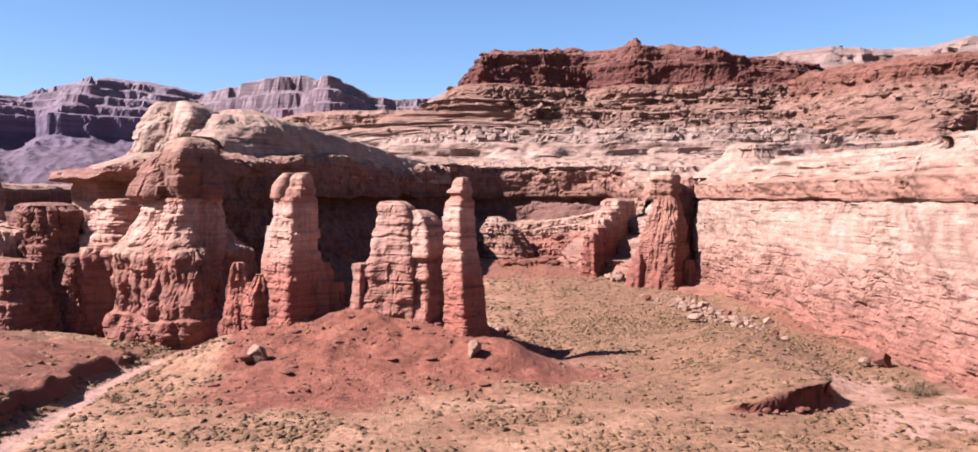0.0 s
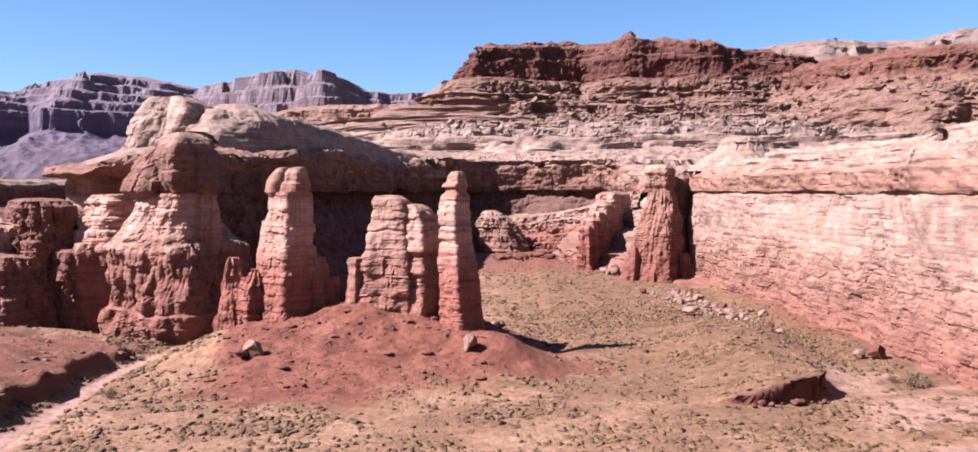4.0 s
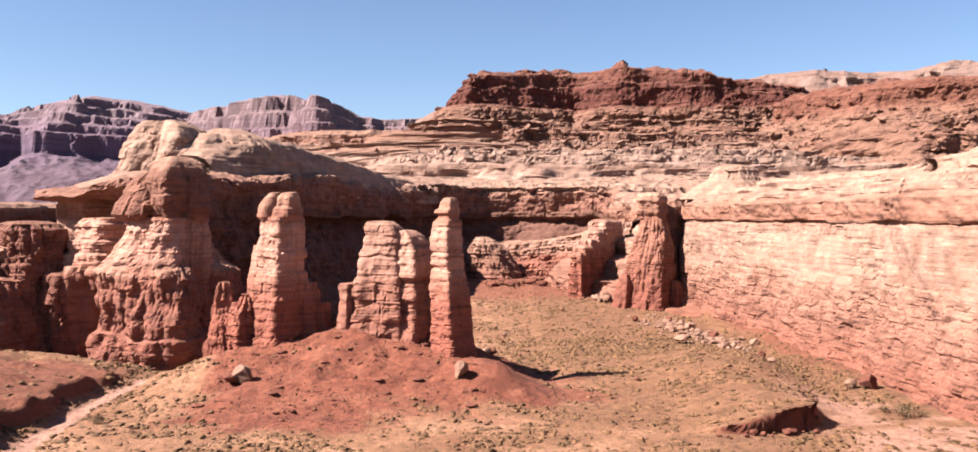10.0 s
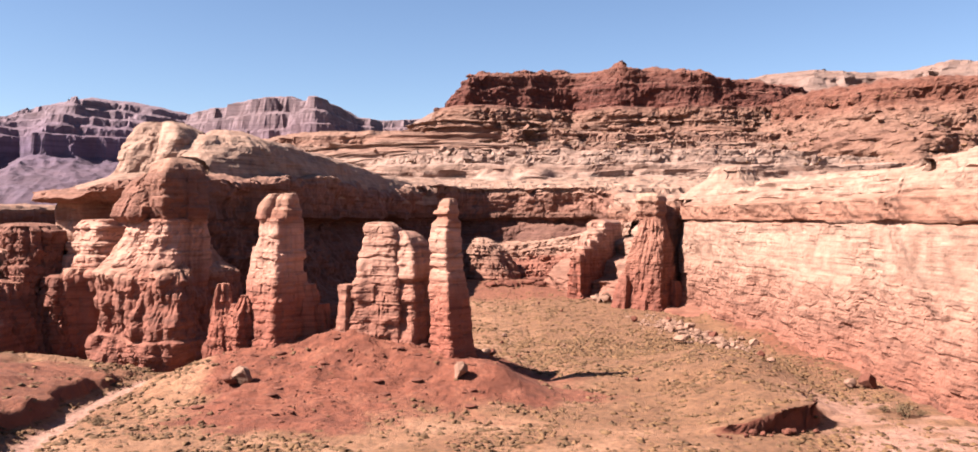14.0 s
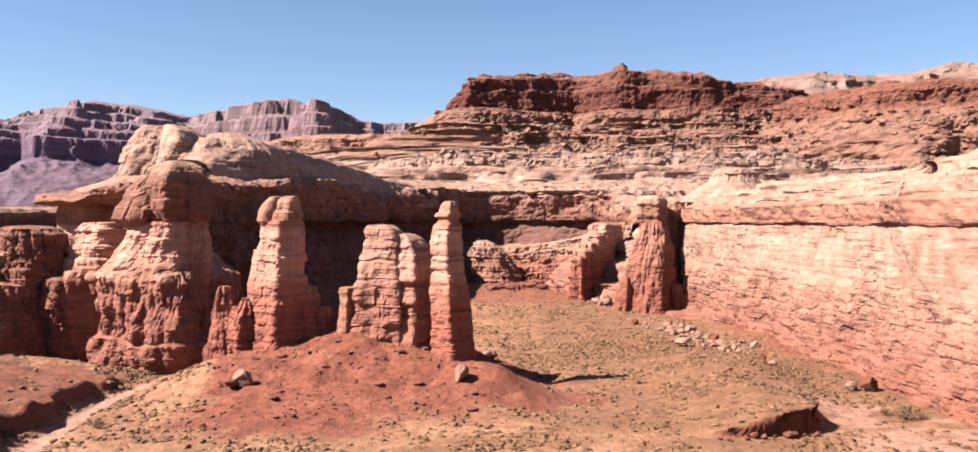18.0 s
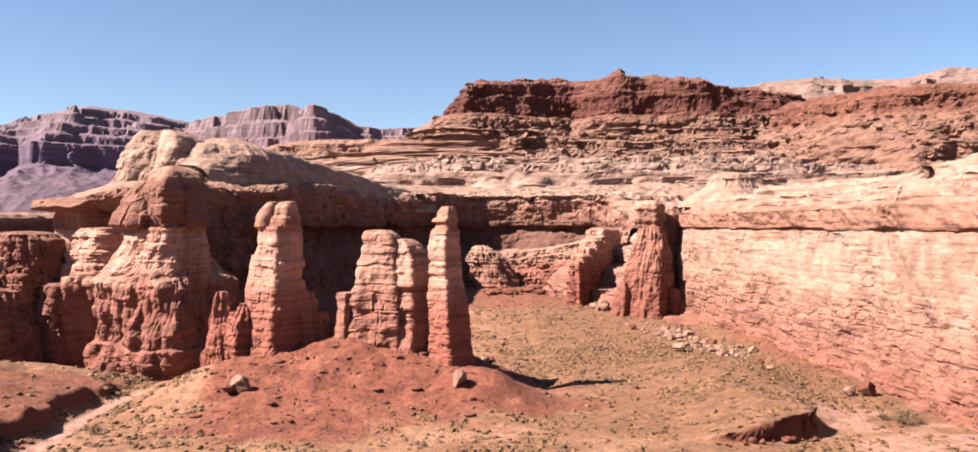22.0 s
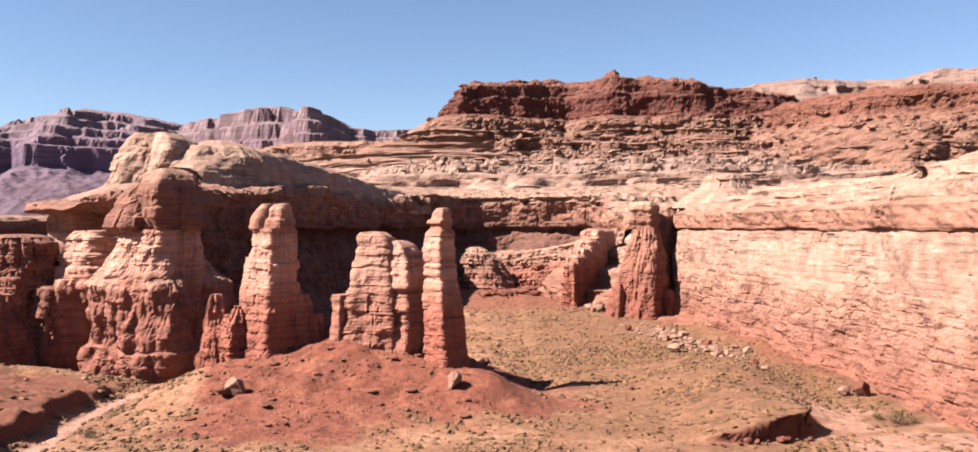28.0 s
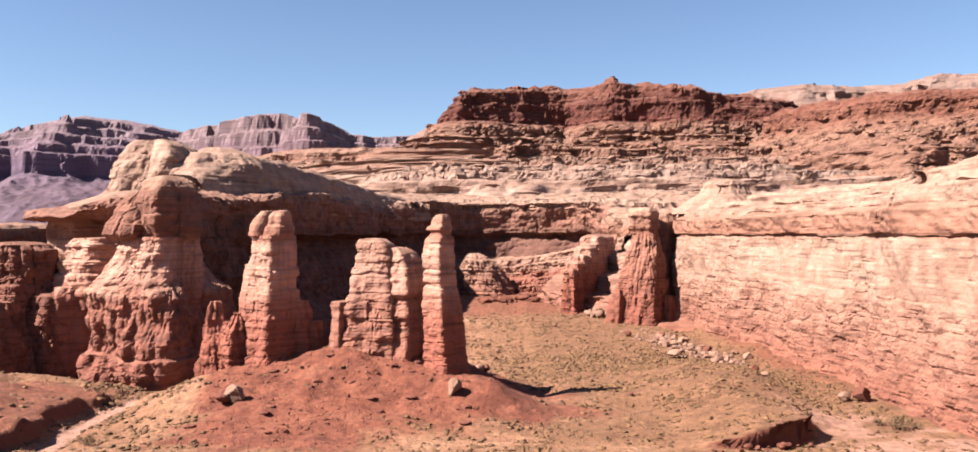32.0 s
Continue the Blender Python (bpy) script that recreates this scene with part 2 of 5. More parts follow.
def strata(name, zmin, zmax, stops, warp=2.0, lamina=0.22, streak=0.25, soil=(0.40, 0.25, 0.165), soil_at=(0.72, 0.9), bump=0.35, grain=1.0, k=0.305, cool=0.0, patch=1.0, spread=0.06):
    """Bedded rock: colour by height in the stack, thin laminae, dark varnish streaks, sand on the treads."""
    m, nt, bsdf = nodes_for(name, 0.92)
    geo = nd(nt, "ShaderNodeNewGeometry")
    xyz = nd(nt, "ShaderNodeSeparateXYZ", {0: geo.outputs["Position"]})
    big = noise_of(nt, 0.06 / grain, (1, 1, 1.5), 4)
    shift = nd(nt, "ShaderNodeMath", {0: big, 1: warp * 2}, operation="MULTIPLY")
    z = nd(nt, "ShaderNodeMath", {0: xyz.outputs[2], 1: shift.outputs[0]}, operation="ADD")
    z = nd(nt, "ShaderNodeMath", {0: z.outputs[0], 1: warp}, operation="SUBTRACT")
    fac = nd(nt, "ShaderNodeMapRange", {0: z.outputs[0], 1: zmin, 2: zmax}).outputs[0]
    # cool lifts green and blue; on the far walls this paints haze
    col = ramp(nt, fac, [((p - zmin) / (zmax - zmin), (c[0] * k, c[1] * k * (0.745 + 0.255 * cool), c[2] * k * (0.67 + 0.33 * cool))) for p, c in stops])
    lam = noise_of(nt, 1.0 / grain, (spread, spread, 1.7), 6, 0.65)
    lam = ramp(nt, lam, [(0.32, grey(1 - lamina * 1.6)), (0.5, grey(1.0)), (0.7, grey(1 + lamina * 0.6))])
    col = mix(nt, 1.0, col, lam, "MULTIPLY")
    st = noise_of(nt, 0.55 / grain, (1, 1, 0.05), 4, 0.6)
    st = ramp(nt, st, [(0.5, grey(0)), (0.72, grey(streak * 2.2))])
    col = mix(nt, st, col, mix(nt, 0.85, col, (0.07, 0.03, 0.022)))
    blot = noise_of(nt, 0.22 / grain, (1, 1, 1), 6, 0.65, 0.6)
    blot = ramp(nt, blot, [(0.3, (1 - 0.2 * patch, 1 - 0.26 * patch, 1 - 0.28 * patch)), (0.5, (1, 1, 1)), (0.72, grey(1 + 0.15 * patch))])
    col = mix(nt, 1.0, col, blot, "MULTIPLY")
    nz = nd(nt, "ShaderNodeSeparateXYZ", {0: geo.outputs["Normal"]}).outputs[2]
    dust = ramp(nt, nz, [(soil_at[0], grey(0)), (soil_at[1], grey(0.75))])
    dust = nd(nt, "ShaderNodeMath", {0: dust, 1: ramp(nt, noise_of(nt, 0.5 / grain, detail=4), [(0.35, grey(0.2)), (0.6, grey(1))])}, operation="MULTIPLY").outputs[0]
    col = mix(nt, dust, col, mix(nt, 0.5, col, tone(soil)))
    nt.links.new(col, bsdf.inputs["Base Color"])
    b1 = noise_of(nt, 1.1 / grain, (1, 1, 2.4), 8, 0.7)
    b2 = noise_of(nt, 3.0 / grain, (spread * 4, spread * 4, 1.6), 4, 0.6)
    h = nd(nt, "ShaderNodeMath", {0: b1, 1: b2}, operation="ADD").outputs[0]
    bp = nd(nt, "ShaderNodeBump", {"Strength": bump, "Distance": 0.5 * grain, "Height": h})
    nt.links.new(bp.outputs[0], bsdf.inputs["Normal"])
    return m


NEAR_STOPS = [(-2, (0.46, 0.225, 0.165)), (2, (0.48, 0.25, 0.182)), (6, (0.53, 0.315, 0.24)), (12, (0.63, 0.43, 0.338)), (17, (0.73, 0.57, 0.46)),
              (23.5, (0.75, 0.60, 0.49)), (24.8, (0.52, 0.31, 0.225)), (28, (0.62, 0.42, 0.32)), (30, (0.71, 0.57, 0.465)), (36, (0.72, 0.60, 0.49)), (46, (0.70, 0.585, 0.48))]
rock_near = strata("bedded_red_sandstone", -4, 48, NEAR_STOPS, patch=1.4, lamina=0.28, warp=1.4)
rock_cliff = strata("pale_pink_cliff_sandstone", -4, 48, NEAR_STOPS, patch=1.7, lamina=0.3, warp=1.6, spread=0.08, streak=0.08)
rock_red = strata("varnished_red_sandstone", -4, 48, [(-2, (0.38, 0.175, 0.13)), (9, (0.44, 0.22, 0.165)), (14.2, (0.49, 0.26, 0.195)), (15.6, (0.66, 0.45, 0.35)), (23.5, (0.70, 0.49, 0.385)),
                  (25, (0.36, 0.20, 0.15)), (32, (0.40, 0.245, 0.185)), (35, (0.62, 0.46, 0.35)), (46, (0.64, 0.5, 0.39))], streak=0.3, k=0.365)
rock_tower = strata("banded_tower_sandstone", -4, 48, [(-2, (0.38, 0.155, 0.108)), (8, (0.43, 0.185, 0.132)), (12.5, (0.50, 0.235, 0.172)), (15.5, (0.61, 0.36, 0.275)), (18, (0.76, 0.53, 0.425)), (23.5, (0.80, 0.575, 0.465)),
                    (24.8, (0.50, 0.28, 0.205)), (26.5, (0.60, 0.40, 0.305)), (30, (0.72, 0.54, 0.42))], k=0.375, lamina=0.3, warp=1.2)
rock_pale = strata("pale_banded_tower_sandstone", -4, 48, [(-2, (0.42, 0.19, 0.14)), (5, (0.44, 0.205, 0.15)), (8, (0.52, 0.285, 0.215)), (12.5, (0.58, 0.335, 0.255)), (15.5, (0.62, 0.38, 0.295)), (17, (0.77, 0.54, 0.435)), (24, (0.82, 0.60, 0.485))], k=0.36, lamina=0.3, warp=1.2)
# Dark red-brown sandstone, darkened further as shade on blocks and low wall.
rock_shaded = strata("shade_darkened_sandstone", -4, 48, [(-2, (0.36, 0.155, 0.11)), (10, (0.40, 0.19, 0.14)), (22, (0.42, 0.22, 0.165)), (27, (0.46, 0.27, 0.20)), (31, (0.62, 0.46, 0.36))], streak=0.35, k=0.299)
rock_capped = strata("capped_tower_sandstone", -4, 48, [(-2, (0.36, 0.15, 0.11)), (8, (0.42, 0.195, 0.145)), (16, (0.50, 0.275, 0.205)), (23, (0.55, 0.34, 0.26)), (25, (0.46, 0.26, 0.19)), (28.5, (0.57, 0.39, 0.30)), (30.5, (0.70, 0.54, 0.42))], streak=0.22, k=0.35)
rock_rim = strata("streaked_rim_sandstone", -4, 48, [(18, (0.40, 0.23, 0.175)), (25, (0.43, 0.25, 0.19)), (32, (0.52, 0.33, 0.26)), (34.2, (0.58, 0.40, 0.315)), (36, (0.72, 0.58, 0.475))], streak=0.42, warp=1.2)
# Talus rubble colour lowered to carry the alcove's deep shade.
shade_talus = strata("shade_darkened_rubble", -4, 48, [(-2, (0.40, 0.21, 0.155)), (8, (0.34, 0.20, 0.16)), (20, (0.32, 0.19, 0.155)), (30, (0.40, 0.25, 0.19))], streak=0.2, k=0.28, patch=1.4)
rock_mesa = strata("banded_mesa_rock", 20, 156, [(28, (0.78, 0.67, 0.57)), (46, (0.78, 0.67, 0.58)), (51, (0.64, 0.50, 0.41)), (55, (0.79, 0.69, 0.60)), (66, (0.76, 0.65, 0.56)), (70, (0.56, 0.40, 0.32)), (74, (0.71, 0.58, 0.48)),
                   (79, (0.50, 0.33, 0.255)), (85, (0.61, 0.45, 0.36)), (91, (0.47, 0.30, 0.225)), (99, (0.58, 0.42, 0.33)), (111, (0.50, 0.33, 0.25)), (115, (0.29, 0.115, 0.088)), (132, (0.25, 0.10, 0.077)), (146, (0.35, 0.17, 0.125))],
                   warp=2.5, grain=2.6, lamina=0.3, soil=(0.52, 0.36, 0.27), soil_at=(0.6, 0.9), bump=0.5, patch=1.4, k=0.27, spread=0.14)
rock_shoulder = strata("pinkish_bedded_rock", 20, 150, [(28, (0.66, 0.50, 0.39)), (60, (0.60, 0.42, 0.32)), (75, (0.52, 0.34, 0.26)), (88, (0.60, 0.42, 0.325)), (98, (0.44, 0.23, 0.165)), (115, (0.40, 0.19, 0.135))],
                       warp=3, grain=2.6, soil=(0.5, 0.34, 0.25), soil_at=(0.6, 0.9), bump=0.6, patch=1.2, k=0.257, spread=0.2)
# Far mesa and wall: distance haze is mixed into the rock colours.
rock_haze_far = strata("haze_tinted_mesa_rock", 0, 420, [(40, (0.27, 0.18, 0.25)), (150, (0.28, 0.185, 0.25)), (205, (0.30, 0.205, 0.30)), (235, (0.37, 0.25, 0.38)), (300, (0.44, 0.29, 0.37)), (360, (0.50, 0.35, 0.40))],
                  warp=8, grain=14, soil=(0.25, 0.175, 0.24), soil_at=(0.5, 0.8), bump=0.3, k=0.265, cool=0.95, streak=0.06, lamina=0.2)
rock_haze_wall = strata("haze_tinted_pinkish_wall_rock", 0, 420, [(40, (0.38, 0.26, 0.34)), (150, (0.46, 0.31, 0.37)), (215, (0.46, 0.30, 0.36)), (290, (0.48, 0.32, 0.37)), (345, (0.51, 0.355, 0.38))],
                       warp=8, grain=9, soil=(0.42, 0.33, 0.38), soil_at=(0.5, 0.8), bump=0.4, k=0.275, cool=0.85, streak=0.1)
rock_pink = strata("distant_pale_pink_rock", 60, 420, [(100, (0.52, 0.36, 0.30)), (300, (0.56, 0.40, 0.34)), (400, (0.60, 0.44, 0.38))], warp=8, grain=10, bump=0.6, k=0.274, cool=0.6, streak=0.1, patch=1.6)


def ground_material():
    m, nt, bsdf = nodes_for("desert_ground", 0.95)
    red = nd(nt, "ShaderNodeAttribute", attribute_name="red_soil").outputs["Fac"]
    wash = nd(nt, "ShaderNodeAttribute", attribute_name="wash_sand").outputs["Fac"]
    olive = nd(nt, "ShaderNodeAttribute", attribute_name="scrub").outputs["Fac"]
    n1 = noise_of(nt, 0.09, detail=6)
    sand = ramp(nt, n1, [(0.32, tone((0.42, 0.245, 0.145))), (0.48, tone((0.55, 0.355, 0.215))), (0.64, tone((0.71, 0.49, 0.32)))])
    col = mix(nt, olive, sand, ramp(nt, noise_of(nt, 0.35, detail=5), [(0.35, tone((0.32, 0.19, 0.105))), (0.65, tone((0.48, 0.31, 0.18)))]))
    col = mix(nt, red, col, ramp(nt, noise_of(nt, 0.3, detail=6), [(0.3, tone((0.28, 0.105, 0.064))), (0.55, tone((0.42, 0.175, 0.11))), (0.75, tone((0.57, 0.285, 0.19)))]))
    col = mix(nt, wash, col, ramp(nt, noise_of(nt, 0.4, detail=3), [(0.3, tone((0.66, 0.45, 0.36))), (0.7, tone((0.80, 0.58, 0.48)))]))
    speck = ramp(nt, noise_of(nt, 1.1, (1, 0.8, 1), detail=7, rough=0.78), [(0.32, grey(0.45)), (0.5, grey(0.97)), (0.68, grey(1.36))])
    col = mix(nt, 1.0, col, speck, "MULTIPLY")
    # Steep banks turn dark red: soil colour plus the undercut's shade.
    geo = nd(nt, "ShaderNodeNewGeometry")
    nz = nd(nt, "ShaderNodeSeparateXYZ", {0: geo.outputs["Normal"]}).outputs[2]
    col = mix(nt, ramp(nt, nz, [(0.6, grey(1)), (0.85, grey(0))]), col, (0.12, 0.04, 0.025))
    nt.links.new(col, bsdf.inputs["Base Color"])
    bp = nd(nt, "ShaderNodeBump", {"Strength": 0.75, "Distance": 0.5, "Height": noise_of(nt, 1.4, detail=8, rough=0.72)})
    nt.links.new(bp.outputs[0], bsdf.inputs["Normal"])
    return m


def plain_rock(name, low, high, scale=1.2):
    m, nt, bsdf = nodes_for(name, 0.9)
    info = nd(nt, "ShaderNodeObjectInfo").outputs["Random"]
    col = ramp(nt, noise_of(nt, scale, detail=7, rough=0.65), [(0.3, tone(low)), (0.7, tone(high))])
    col = mix(nt, 1.0, col, ramp(nt, info, [(0, grey(0.82)), (1, grey(1.12))]), "MULTIPLY")
    nt.links.new(col, bsdf.inputs["Base Color"])
    bp = nd(nt, "ShaderNodeBump", {"Strength": 0.45, "Distance": 0.25, "Height": noise_of(nt, scale * 2.5, detail=8, rough=0.7)})
    nt.links.new(bp.outputs[0], bsdf.inputs["Normal"])
    return m


def leaf_material(name, a, b):
    m, nt, bsdf = nodes_for(name, 0.85)
    isl = nd(nt, "ShaderNodeNewGeometry").outputs["Random Per Island"]
    nt.links.new(ramp(nt, isl, [(0, a), (1, b)]), bsdf.inputs["Base Color"])
    return m


ground_mat = ground_material()
pale_rock = plain_rock("pale_sandstone", (0.46, 0.31, 0.23), (0.66, 0.51, 0.40))
red_rock = plain_rock("red_sandstone", (0.24, 0.09, 0.06), (0.40, 0.19, 0.13))
leaf_dry = leaf_material("grey_green_desert_shrub", (0.058, 0.029, 0.013), (0.125, 0.063, 0.029))
leaf_green = leaf_material("dry_olive_shrub_leaves", (0.06, 0.036, 0.018), (0.12, 0.075, 0.04))
bark = plain_rock("grey_brown_bark", (0.08, 0.055, 0.04), (0.16, 0.115, 0.085), 6)

# ---- ground: one sheet from under the camera to the horizon ----
def bank_line(x, y, pts, spacing=0.5):
    """Which side of a line on the plan a place lies on, from 0 (right of it) to 1 (left of it), with a soft edge."""
    line, _ = spline(pts, spacing)
    t = np.gradient(line, axis=0)
    t /= np.linalg.norm(t, axis=1, keepdims=True)
    flat = np.stack([np.ravel(x), np.ravel(y)], 1)
    out = np.empty(len(flat))
    for a in range(0, len(flat), 4000):
        d = flat[a:a + 4000, None] - line[None]
        k = (d ** 2).sum(2).argmin(1)
        w = d[np.arange(len(k)), k]
        out[a:a + 4000] = -(w[:, 0] * t[k, 1] - w[:, 1] * t[k, 0])
    return out.reshape(np.shape(x))


BANK = [(12, 96), (18, 98.5), (23, 100.5), (27, 101.5), (31, 102.2), (35, 103.8), (38.4, 106), (40.4, 109), (41.4, 114), (43, 122), (46, 132), (48, 145)]
WASH = [(-50, 60), (-51.5, 97), (-53, 113), (-53, 128), (-51.5, 142), (-57, 151), (-75, 158), (-110, 172)]


def ground_height(x, y, full=False):
    far = step(400, 900, np.hypot(x, y))
    small = 0.35 * fbm(x / 16, y / 16, 1.5, 3) + 0.10 * fbm(x / 2.6, y / 2.6, 4.5, 4)
    z = small * (1 - far) + far * 3 * fbm(x / 300, y / 300, 2.5, 3)
    # the floor climbs gently into the amphitheatre
    z = z + step(165, 300, y) * 4.0 * step(-60, -20, x) * (1 - far)
    z = z + 0.9 * step(7, 13, x) * step(124, 130, y) * (1 - step(240, 300, y)) * (1 - step(40, 50, x))
    # red debris mound below the towers
    wob = 2.0 * fbm(x / 9, y / 9, 8.5, 3)
    ax = np.clip((x + 36) / 30.0, 0, 1)
    dx, dy = x - (-36 + 30 * ax), y - 132
    dist = np.hypot(dx * np.where(dx < 0, 1.15, 1.2), dy * np.where(dy < 0, 0.85, 1.1)) + wob
    knoll = 1.9 * np.exp(-(((x + 15) / 9.0) ** 2 + ((y - 131) / 8.0) ** 2))
    ridge = 2.4 * np.exp(-(((x + 22) / 10.0) ** 2 + ((y - 133) / 8.5) ** 2))
    mound = knoll + ridge + 5.4 * (1 - step(0, 27, dist)) ** 1.4
    z = z + mound + step(0.3, 2.5, mound) * (0.42 * fbm(x / 2.4, y / 1.8, 77.5, 3) + 0.5 * np.abs(fbm(x / 5, y / 3, 71.5, 3)))
    z = z + 1.9 * np.exp(-(((x - 1.0) / 6.0) ** 2 + ((y - 121.0) / 4.2) ** 2)) - 1.3 * np.exp(-(((x - 5.0) / 6.0) ** 2 + ((y - 134.5) / 5.0) ** 2))
    red = 1 - step(15, 25, dist + 2.2 * np.maximum(-34.5 - x, 0) + 5.0 * fbm(x / 7, y / 5, 3.5, 4))
    tongue = np.hypot((x + 26) * 0.8, y - 110) + 3.0 * fbm(x / 5, y / 4, 5.5, 4)
    red = np.maximum(red, 1 - step(8.5, 12, tongue))
    red = np.maximum(red, 0.9 * (1 - step(0.75, 1.0, np.hypot((x - 3) / 17, (y - 121) / 5.5) + 0.12 * fbm(x / 4, y / 3, 6.5, 3))))
    z = z + (1 - step(2, 13, tongue)) * (0.5 + 0.5 * np.abs(fbm(x / 5, y / 1.6, 73.5, 3)))
    # right foreground: a low scrub terrace that ends in an undercut bank
    terr = 2.5 * step(21, 36, x) * (1 - step(20, 42, np.abs(y - 121)))
    side = np.full(np.shape(x), 50.0)
    near = (np.abs(x - 30) < 60) & (np.abs(y - 110) < 60)
    wiggle = 1.2 * fbm(x / 6, y / 6, 6.5, 2)
    if near.any():
        side[near] = bank_line(x[near], y[near], BANK)
    soft_edge = 0.2 + 7.0 * step(108, 117, y)
    inside = step(-soft_edge, soft_edge, side + 0.6 * wiggle + 0.5 * fbm(x / 1.7, y / 1.7, 16.5, 3))
    z = z + terr * np.where(near, inside, 1.0) - 0.6 * (1 - inside) * near * step(30, 38, x)
    # left wash and its cut bank
    nl = (x > -110) & (x < -20) & (y > 60) & (y < 180)
    sl = np.full(np.shape(x), 60.0)
    if nl.any():
        sl[nl] = bank_line(x[nl], y[nl], WASH)
    wl = 1.1 * fbm(x / 4, y / 4, 12.5, 3)
    left = step(3.2, 4.3, sl + wl) * nl * (y < 142)
    bank = (2.4 - 1.7 * step(112, 142, y) + 0.8 * fbm(x / 8, y / 8, 14.5, 3))
    bank = bank + np.clip(0.16 * (sl - 4), 0, 3.0)
    z = z + left * bank - 0.7 * (1 - step(1.0, 3.0, np.abs(sl + 0.5 * wl))) * nl
    # sandy flat between the terrace and the cliff
    flat = step(38, 46, x + 4 * fbm(x / 12, y / 12, 9.5, 2)) * step(130, 116, y) * (y > 40)
    # apron of rubble at the foot of the cliff
    z = z + 2.5 * step(46, 58, x) * step(110, 190, y) * (y < 330)
    if not full:
        return z
    wash = np.maximum((1 - step(1.0, 2.3, np.abs(sl + 0.4 * wl))) * nl, 0.85 * flat * step(-0.2, 0.35, fbm(x / 10, y / 6, 21.5, 3) + 0.25))
    left_red = left * step(140, 128, y + 3 * wl) * 0.85
    pit = 0.8 * (1 - step(3, 7, np.hypot((x - 12) / 1.6, y - 246)))
    foot = step(50, 56, x + 2 * wiggle) * step(125, 160, y) * (1 - step(230, 300, y)) * 0.7
    back = step(226, 250, y + 10 * fbm(x / 14, y / 14, 2.2, 3)) * (1 - step(340, 380, y)) * 0.8
    red = np.clip(np.maximum.reduce([red, left_red, pit, foot, back]), 0, 1)
    scrub = np.clip(step(10, 22, x + 6 * fbm(x / 8, y / 8, 31.5, 3)) * 0.9 * step(101, 107, y) + step(-5, 10, x) * step(140, 150, y) * 0.8 + left * step(118, 135, y) * 0.6 + 0.8 * step(-0.05, 0.35, fbm(x / 13, y / 8, 35.5, 4)) * step(-40, -28, x) * (y < 135), 0, 1) * (1 - wash)
    return z, red, wash, scrub


def axis(dense_a, dense_b, d, far_a, far_b, ratio=1.09):
    mid = list(np.arange(dense_a, dense_b + d, d))
    lo, hi, st = [dense_a], [mid[-1]], d
    while lo[-1] > far_a or hi[-1] < far_b:
        st *= ratio
        lo.append(lo[-1] - st)
        hi.append(hi[-1] + st)
    return np.array([v for v in lo[:0:-1] if v > far_a * 1.3] + mid + [v for v in hi[1:] if v < far_b * 1.3])


GX, GY = np.meshgrid(axis(-100, 70, 0.45, -4500, 4500), axis(78, 215, 0.45, -3000, 4600))
gz, g_red, g_wash, g_scrub = ground_height(GX, GY, True)
lip = (np.abs(GX - 33) < 14) & (np.abs(GY - 108) < 14)
over = np.zeros_like(GX)
over[lip] = bank_line(GX[lip], GY[lip], BANK)
over = np.where(lip, step(0.1, 0.5, over) * (1 - step(0.5, 2.6, over)), 0) * step(24, 30, GX)
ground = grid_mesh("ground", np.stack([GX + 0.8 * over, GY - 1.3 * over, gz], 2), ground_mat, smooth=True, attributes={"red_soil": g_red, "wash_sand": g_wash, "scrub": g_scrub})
tagged(ground, "sandy tan desert floor with red debris mound and dry washes", "ground", kind="structure")


def on_ground(x, y):
    return float(ground_height(np.array([float(x)]), np.array([float(y)]))[0])


# ---- right cliff ----
cliff_right = thing("cliff_right", "sunlit pale pink sandstone cliff with red base beds", "cliff", (58, 150, 0), kind="structure")
cliff_right.location = (0, 0, 0)
RIGHT = [(66, 300), (63, 275), (56, 255), (50.5, 241), (50.5, 229), (52.0, 211), (54.5, 190), (58, 170), (61, 150), (62.5, 130), (62.5, 115), (63, 98), (67, 78), (75, 50)]
far_p = [(3.5, -3), (2.2, 4), (1.2, 10), (0.5, 16), (0.1, 23.8), (-0.4, 24.4), (0.4, 24.8), (0.6, 28.2), (-2.2, 29.1), (-3.0, 30.5), (-8, 31.0), (-8.6, 32.3), (-18, 33.2), (-19, 34.6), (-60, 37), (-140, 42)]
near_p = [(3.0, -3), (2.2, 4), (1.2, 10), (0.5, 16), (0.1, 23.8), (-0.4, 24.4), (0.4, 24.8), (0.1, 28.4), (-1.3, 29.0), (-1.6, 31.6), (-3.2, 32.0), (-3.6, 34.5), (-9, 35), (-10, 36.2), (-50, 38), (-140, 44)]
P, S = loft(RIGHT, 0.3, [(0, far_p), (0.55, far_p), (0.72, near_p), (1, near_p)], lambda z: 0.26 if z < 34 else 1.2, 2.2, 3, 16, 24)
z = P[..., 2]
base, face, head = step(16, 11, z), step(11, 16, z) * step(24.8, 24.2, z), step(24.4, 25.4, z)
worn = step(-0.15, 0.35, fbm(S / 16, z / 6, 44.5, 3))
flat_top = 1 - step(0.45, 0.85, np.abs(grid_normals(P)[..., 2]))
